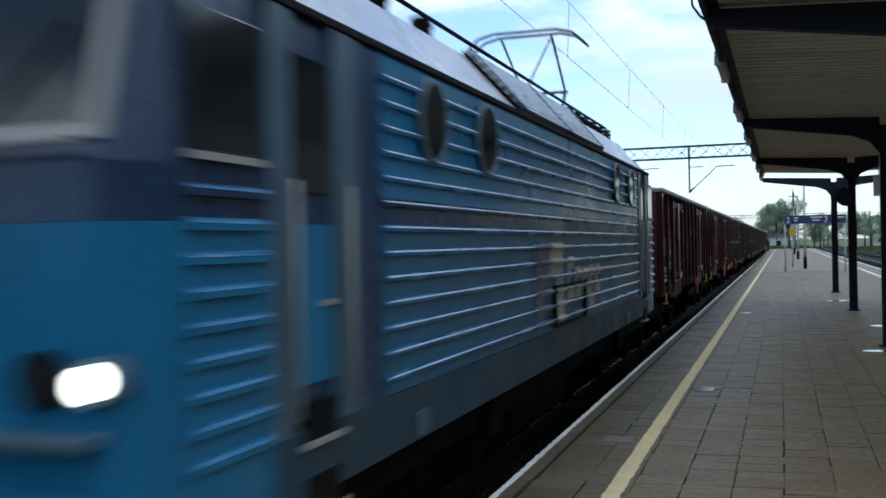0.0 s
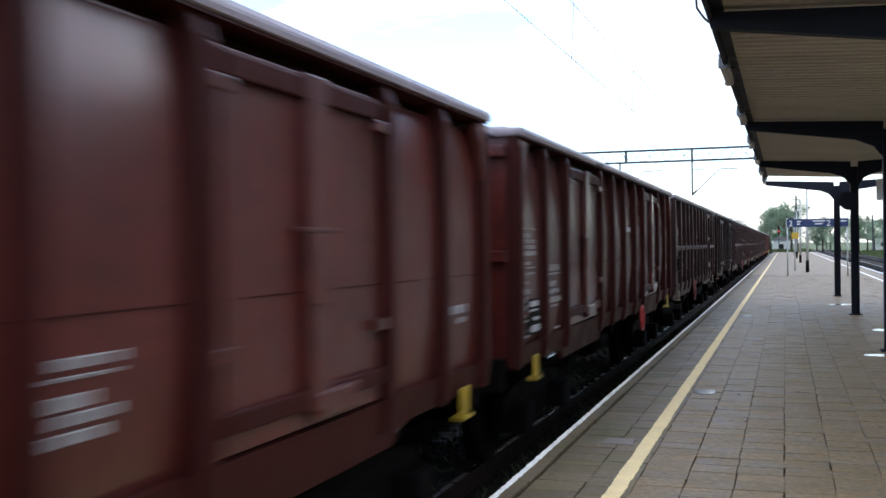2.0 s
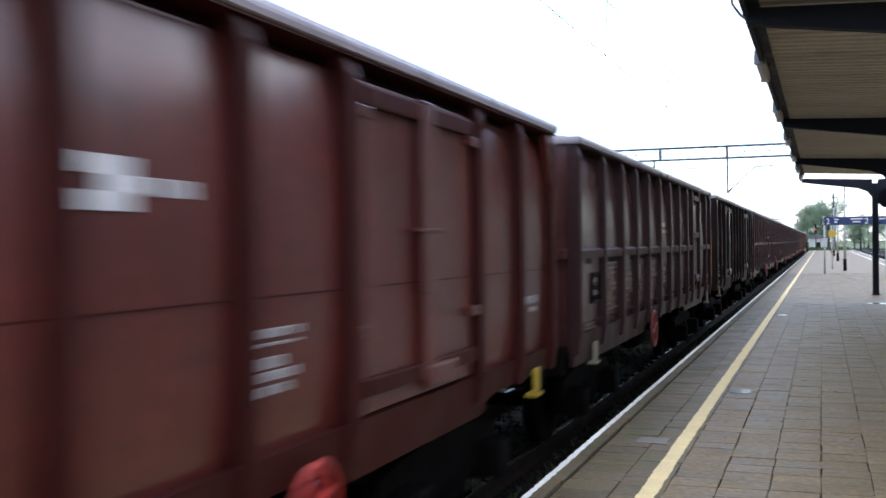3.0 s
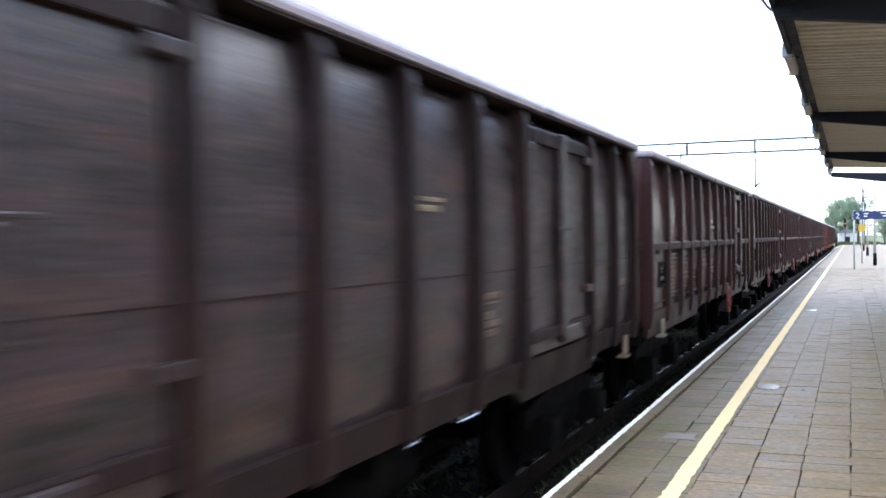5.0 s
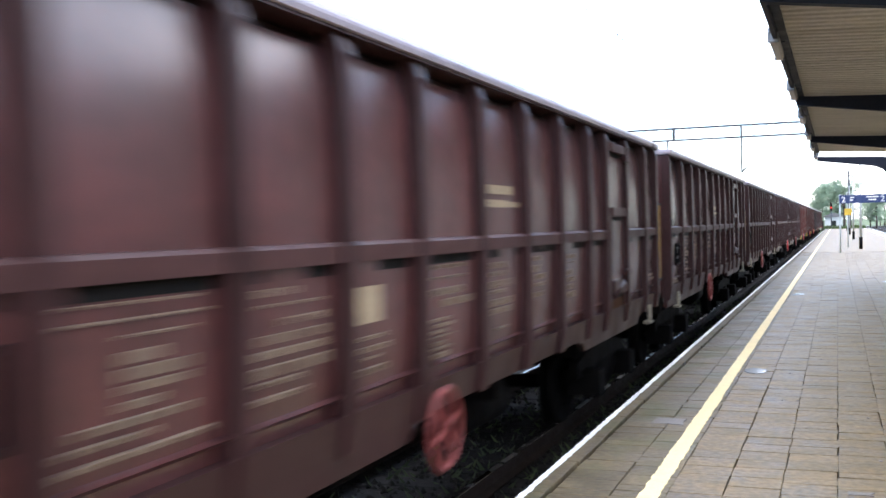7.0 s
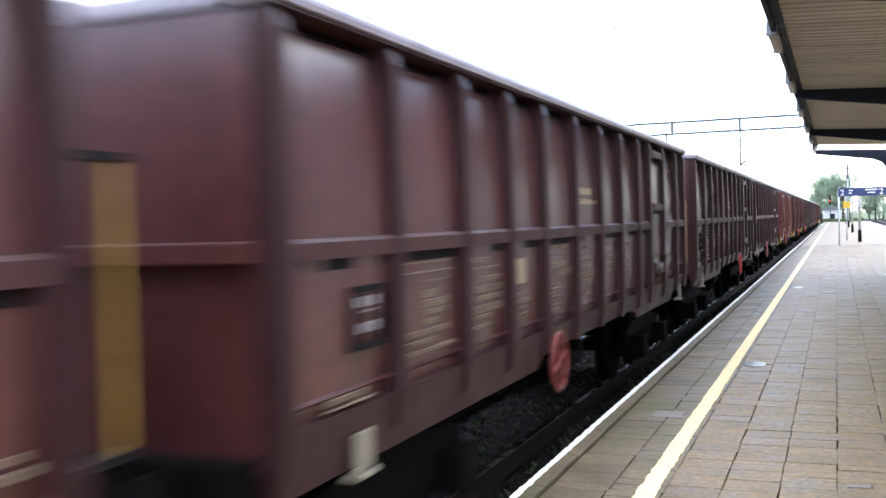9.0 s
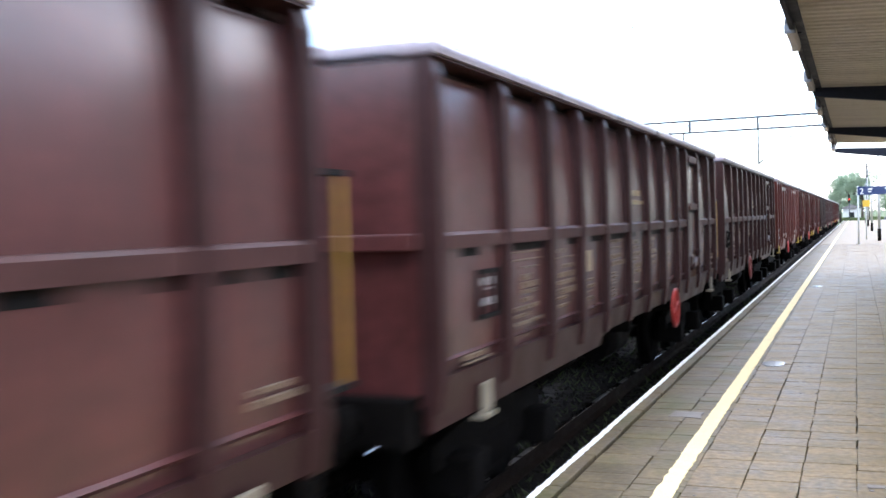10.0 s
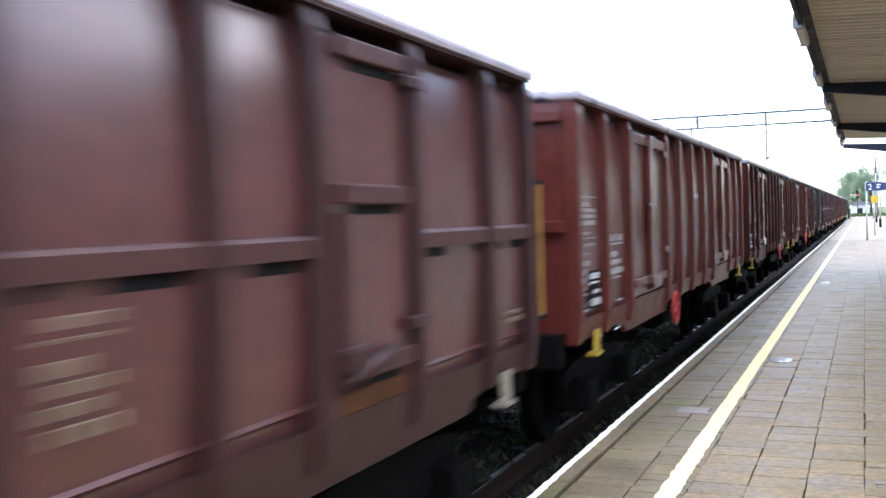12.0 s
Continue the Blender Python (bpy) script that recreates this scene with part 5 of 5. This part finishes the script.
    # sides: skirt, ribbed sheet, ribs, stripe
    for sx in (-1, 1):
        part("skirt", B(sx * 1.45 - 0.02, sx * 1.45 + 0.012, 0.95, L - 0.95, 0.97, 1.33, bevel=0.006), M["loco_skirt"], f, "dusty blue side skirt")
        part("side_sheet", B(sx * 1.43 - 0.02, sx * 1.43 + 0.02, 2.392, L - 2.2, 1.335, 2.4), M["loco_lower"], f)
        part("stripe", B(sx * 1.43 - 0.02, sx * 1.43 + 0.022, 2.392, L - 2.2, 2.401, 2.56), M["loco_navy"], f, "dark navy stripe")
        part("side_sheet", B(sx * 1.43 - 0.02, sx * 1.43 + 0.02, 2.392, L - 2.2, 2.561, 3.46), M["loco_blue"], f)
        for k in range(13):
            z = 1.445 + 0.1555 * k
            rb = bmesh.new()
            loft(rb, [[(sx * 1.445, y, z - 0.032), (sx * 1.476, y, z - 0.024), (sx * 1.483, y, z - 0.008), (sx * 1.479, y, z + 0.005), (sx * 1.445, y, z + 0.018)] for y in (2.41, L - 2.22)], smooth=False)
            rib_ = part("rib", rb, M["loco_navy"] if 2.41 < z < 2.56 else M["loco_rib"], f)
            # thin pale strip: the sky glint on this rib, put in as colour
            part("rib_edge", loft(bmesh.new(), [[(sx * 1.481, y, z - 0.003), (sx * 1.4835, y, z - 0.001), (sx * 1.478, y, z + 0.008), (sx * 1.474, y, z + 0.005)] for y in (2.41, L - 2.22)]), M["rib_edge"], rib_, "strip painted as the rib's highlight")
        for y in (3.3, 4.68, 11.6, 13.06):
            pt = part("porthole", tube(bmesh.new(), (sx * 1.44, y, 3.12), (sx * 1.493, y, 3.12), 0.27, 28), M["window"], f, "round dark porthole window")
            part("porthole_ring", ring(bmesh.new(), (sx * 1.485, y, 3.12), "x", 0.28, 0.022, 28, 6), M["loco_grey"], pt)
        # marking: navy block, pale emblem shape and five pale blobs
        def patch(name_, y0_, y1_, z0_, z1_, mat_, label_):
            """Paint that follows the sheet and the ribs over it."""
            plate = part(name_, B(sx * 1.452 - 0.004, sx * 1.452 + 0.003, y0_, y1_, z0_, z1_), mat_, f, label_)
            for k_ in range(13):
                zr = 1.445 + 0.1555 * k_
                if zr - 0.02 > z0_ and zr + 0.02 < z1_:
                    part("painted_rib", loft(bmesh.new(), [[(sx * 1.446, y_, zr - 0.039), (sx * 1.485, y_, zr - 0.029), (sx * 1.4935, y_, zr - 0.008), (sx * 1.4875, y_, zr + 0.006), (sx * 1.446, y_, zr + 0.037)] for y_ in (y0_, y1_)]), mat_, plate)

        patch("emblem_block", 6.35, 7.1, 1.42, 2.27, M["loco_navy"], "dark block of the side marking")
        patch("emblem", 7.102, 7.75, 1.9, 2.27, M["beige"], "pale side marking")
        patch("emblem", 7.4, 7.78, 1.42, 1.898, M["beige"], "pale side marking")
        for k, (z0, z1) in enumerate(((1.62, 2.1), (1.62, 1.98), (1.62, 1.96), (1.45, 1.98), (1.62, 1.98))):
            y = 8.0 + 0.45 * k
            patch("emblem_bar", y, y + 0.12, z0, z1, M["beige"], "pale side marking")
            patch("emblem_bar", y + 0.121, y + 0.36, z1 - 0.14, z1, M["beige"], "pale side marking")
            patch("emblem_bar", y + 0.121, y + 0.36, z0, z0 + 0.12, M["beige"], "pale side marking")
        ht = bmesh.new()
        for y0_, y1_, z0, z1 in ((7.2, 8.95, 1.36, 1.375), (7.2, 8.95, 1.79, 1.805), (7.2, 7.215, 1.37, 1.8), (8.93, 8.95, 1.37, 1.8)):
            box(ht, sx * 1.47 - 0.022, sx * 1.47 + 0.026, y0_, y1_, z0, z1)
        part("hatch_seam", ht, M["black"], f)
        part("jacking_mark", B(sx * 1.45 - 0.01, sx * 1.45 + 0.016, 8.2, 8.46, 1.09, 1.17, bevel=0.003), M["red_dull"], f, "small faded red mark")
        for y in (2.9, 12.4):
            part("lifting_lug", B(sx * 1.46 - 0.02, sx * 1.46 + 0.03, y, y + 0.18, 1.0, 1.16, bevel=0.01), M["loco_grey"], f)
        # roof gutter
        part("gutter", B(sx * 1.44 - 0.03, sx * 1.44 + 0.035, 0.6, L - 0.6, 3.462, 3.51, bevel=0.008), M["black"], f)
    rf = bmesh.new()
    sec = lambda k, h: [(1.43 * k, 3.5), (1.1 * k, h), (0.5, h + 0.06), (-0.5, h + 0.06), (-1.1 * k, h), (-1.43 * k, 3.5)]
    loft(rf, [[(x, y, z) for x, z in sec(k, h)] for y, k, h in ((0.25, 0.98, 3.62), (0.9, 0.99, 3.88), (1.6, 1.0, 3.96), (L - 1.6, 1.0, 3.96), (L - 0.9, 0.99, 3.88), (L - 0.25, 0.98, 3.62))])
    part("roof", rf, M["loco_roof"], f, "silver grey roof")
    for sx in (-1, 1):
        def on(y, u, out=0.0):
            return Vector((sx * (1.43 - 0.33 * u + 0.81 * out), y, 3.5 + 0.46 * u + 0.58 * out))
        gp = bmesh.new()
        loft(gp, [[on(6.1, 0.02, o), on(10.5, 0.02, o), on(9.9, 1.05, o), on(5.3, 1.05, o)] for o in (0.0, 0.03)])
        gr = part("roof_grille", gp, M["black"], f, "black louvred roof grille")
        for k in range(8):
            u = 0.1 + 0.125 * k
            part("grille_slat", tube(bmesh.new(), on(6.1 - 0.8 * u, u, 0.05), on(10.5 - 0.6 * u, u, 0.05), 0.028, 5), M["loco_roof"], gr)
        for y in (6.1, 8.3, 10.48):
            part("grille_post", tube(bmesh.new(), on(y, 0.02, 0.05), on(y - 0.7, 1.05, 0.05), 0.035, 6), M["loco_grey"], gr)
    for y in (2.6, 3.6, 4.6, 10.7, 11.3, 11.9, 12.6, 13.3, 13.9):
        ins = bmesh.new()
        for j in range(4):
            tube(ins, (0.95, y, 3.94 + 0.06 * j), (0.95, y, 3.98 + 0.06 * j), 0.1 - 0.01 * (j % 2), 10)
        part("insulator", ins, M["black"], f)
    part("busbar", tube(bmesh.new(), (0.95, 2.4, 4.2), (0.95, 14.0, 4.2), 0.02, 8), M["black"], f)
    part("roof_box", B(-0.5, 0.5, 4.9, 6.0, 4.0, 4.25, bevel=0.03), M["black"], f)
    # two pantographs, the rear one raised
    pg = part("pantograph", B(-0.6, 0.6, 11.8, 12.8, 4.02, 4.14, bevel=0.02), M["galvanised"], f, "raised pantograph")
    for x in (-0.45, 0.45):
        part("lower_arm", tube(bmesh.new(), (x, 12.5, 4.14), (x * 0.8, 13.5, 4.8), 0.03, 8), M["mast"], pg)
        part("upper_arm", tube(bmesh.new(), (x * 0.8, 13.5, 4.8), (x * 0.9, 12.3, 5.5), 0.02, 8), M["mast"], pg)
    part("cross_tube", tube(bmesh.new(), (-0.4, 13.5, 4.8), (0.4, 13.5, 4.8), 0.025, 8), M["mast"], pg)
    part("brace", tube(bmesh.new(), (-0.36, 13.5, 4.8), (0.4, 12.3, 5.5), 0.014, 6), M["mast"], pg)
    hd = bmesh.new()
    for y in (12.15, 12.5):
        pts = [Vector((-0.95, y, 5.34)), Vector((-0.75, y, 5.52)), Vector((-0.5, y, 5.58)), Vector((0.5, y, 5.58)), Vector((0.75, y, 5.52)), Vector((0.95, y, 5.34))]
        for a, b2 in zip(pts, pts[1:]):
            tube(hd, a, b2, 0.022, 6)
    part("collector_head", hd, M["mast"], pg)
    pg = part("pantograph", B(-0.6, 0.6, 2.5, 3.4, 4.02, 4.14, bevel=0.02), M["galvanised"], f, "folded pantograph")
    part("folded_arms", B(-0.7, 0.7, 2.2, 3.9, 4.2, 4.26, bevel=0.01), M["mast"], pg)
    part("underframe", B(-1.3, 1.3, 0.4, L - 0.4, 0.7, 1.0), M["under"], f)
    part("transformer_box", B(-1.2, 1.2, 6.4, 9.0, 0.35, 0.8, bevel=0.04), M["under"], f)
    part("sand_box", B(1.1, 1.4, 4.9, 5.3, 0.6, 0.95, bevel=0.03), M["under"], f)
    part("sand_box", B(1.1, 1.4, 12.0, 12.4, 0.62, 0.95, bevel=0.03), M["under"], f)
    for y in (3.6, L - 3.6):
        bogie(f, y, 2.6, WHEEL_R)
    return f


LOCO = locomotive()
G = "open freight wagons of the train"
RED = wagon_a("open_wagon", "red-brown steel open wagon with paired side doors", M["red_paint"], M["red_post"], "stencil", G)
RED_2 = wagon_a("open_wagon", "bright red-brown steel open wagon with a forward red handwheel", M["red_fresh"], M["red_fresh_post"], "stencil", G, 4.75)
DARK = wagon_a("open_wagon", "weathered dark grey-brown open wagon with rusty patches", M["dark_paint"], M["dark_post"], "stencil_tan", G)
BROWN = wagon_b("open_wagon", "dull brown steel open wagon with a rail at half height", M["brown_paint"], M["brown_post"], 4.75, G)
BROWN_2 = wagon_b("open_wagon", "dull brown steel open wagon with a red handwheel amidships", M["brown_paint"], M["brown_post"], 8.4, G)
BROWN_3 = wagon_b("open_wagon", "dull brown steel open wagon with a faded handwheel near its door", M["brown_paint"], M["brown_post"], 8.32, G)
ORDER = "RRBDEBBBCBQRRDBBRRBDBBRR"
STARTS = (21.16, 35.33, 49.43, 63.98, 78.03, 92.25, 106.47, 120.88, 135.41, 149.73, 164.14)
TRAIN = [(LOCO, 3.43)]
used = set()
for k, c in enumerate(ORDER):
    src = {"R": RED, "Q": RED_2, "D": DARK, "B": BROWN, "C": BROWN_2, "E": BROWN_3}[c]
    if c in used:
        src = copy_thing(src, Matrix())
    used.add(c)
    TRAIN.append((src, STARTS[k] if k < len(STARTS) else STARTS[-1] + 14.36 * (k - len(STARTS) + 1)))


def vehicle_pose(s, length):
    """Both bogie centres follow the track; s is the front end's distance along it."""
    a, b2 = along(s + 2.0, 0, RAIL_Z)[0], along(s + length - 2.0, 0, RAIL_Z)[0]
    d = (b2 - a).normalized()
    p = a - d * 2.0
    return pose(p.x, p.y, p.z, 0, 0, math.degrees(math.atan2(-d.x, d.y)))


def motions():
    for k, (v, s0) in enumerate(TRAIN):
        length = LOCO_L if k == 0 else BODY_L
        walk(v, [(0.5 * i, vehicle_pose(s0 - run(0.5 * i), length)) for i in range(25)])
        if k > 12:
            continue
        for b2 in v.children:
            if not b2.name.startswith("bogie"):
                continue
            for w in b2.children:
                if w.name.startswith("wheelset"):
                    at = w.location.copy()
                    walk(w, [(i * 0.05 if i < 240 else 12.0, pose(at.x, at.y, at.z, math.degrees(run(i * 0.05) / WHEEL_R) % 360)) for i in range(241)])


# ---- paving slabs ----
SLAB = 0.375
ROWS_X = [-1.94, -1.53, -1.15] + [-0.775 + SLAB * i for i in range(14)]
pave = thing("pavement", "brown grey concrete paving slabs laid in rows, slightly uneven", "paving", kind="structure")
rnd = random.Random(21)
shared = {}
count = 0
far = bmesh.new()
y_end = 62.0
for i, (x0, x1) in enumerate(zip(ROWS_X, ROWS_X[1:])):
    w = x1 - x0
    y = 4.0
    while y < y_end:
        d = 0.3 * rnd.choice((0.55, 0.9, 1.0, 1.0, 1.0, 1.05, 1.12))
        lift, tilt = rnd.uniform(-0.004, 0.0), rnd.uniform(-0.35, 0.35)
        gap = 0.0028 if y < 30 else 0.002
        if y < 13.6 and x0 > -2.0 and x1 < 1.2 + 0.06 * y and y > 6.3 and count < 300:
            mossy = x1 < -1.1
            key = (round(w, 3), d, mossy)
            if key not in shared:
                shared[key] = mesh_of("slab", box(bmesh.new(), gap * 1.0, w - gap * 1.0, gap * 0.8, d - gap * 0.8, -0.06, 0.0, bevel=0.006), M["slab_mossy" if mossy else "slab"])
            ob = part("slab", shared[key], None, pave)
            ob.location = (x0 + rnd.uniform(-0.006, 0.006), y, lift)
            ob.rotation_euler = (radians(tilt), radians(rnd.uniform(-0.3, 0.3)), radians(rnd.uniform(-0.5, 0.5)))
            count += 1
        else:
            z = [lift + rnd.uniform(-0.0015, 0.0015) for q in range(4)]
            top = [far.verts.new(p) for p in ((x0 + gap, y + gap, z[0]), (x1 - gap, y + gap, z[1]), (x1 - gap, y + d - gap, z[2]), (x0 + gap, y + d - gap, z[3]))]
            low = [far.verts.new((v.co.x, v.co.y, -0.05)) for v in top]
            faces = [far.faces.new(top)]
            for q in range(4):
                faces.append(far.faces.new((top[q], low[q], low[(q + 1) % 4], top[(q + 1) % 4])))
            for f in faces:
                f.material_index = 1 if x1 < -1.1 else 0
        y += d
me = bpy.data.meshes.new("slab_field")
far.to_mesh(me)
far.free()
me.materials.append(M["slab_far"])
me.materials.append(M["slab_mossy_far"])
ob = tagged(new("slab_field", me), "brown grey paving slabs further along the platform", "paving", "", "stuff")
structure("pavement", B(ROWS_X[0], EDGE_R - 0.2, y_end + 0.4, PLAT_END, -0.05, -0.004), M["slab_far"], "brown grey paving of the far platform", "paving")
structure("pavement", B(ROWS_X[-1], EDGE_R - 0.2, -40, y_end + 0.4, -0.05, -0.004), M["slab_far"], "brown grey paving beside the far platform edge", "paving")
structure("pavement", B(ROWS_X[0], ROWS_X[-1], -40, 4.0, -0.05, -0.004), M["slab_far"], "brown grey paving of the platform behind", "paving")

# added out of view to keep low sky light off the train side
structure("wall_station", B(16.8, 17.1, -45, 110, -1.0, 8.0), M["plaster_dull"], "unseen plain plaster wall added beyond the far track to block low sky", "wall")
# hidden wall, added so that no light comes through below the wagons
structure("wall_yard", B(-9.6, -9.3, -45, 60, -1.2, 2.6), M["plaster_dull"], "unseen plain wall added behind the train to block light under it", "wall")

motions()
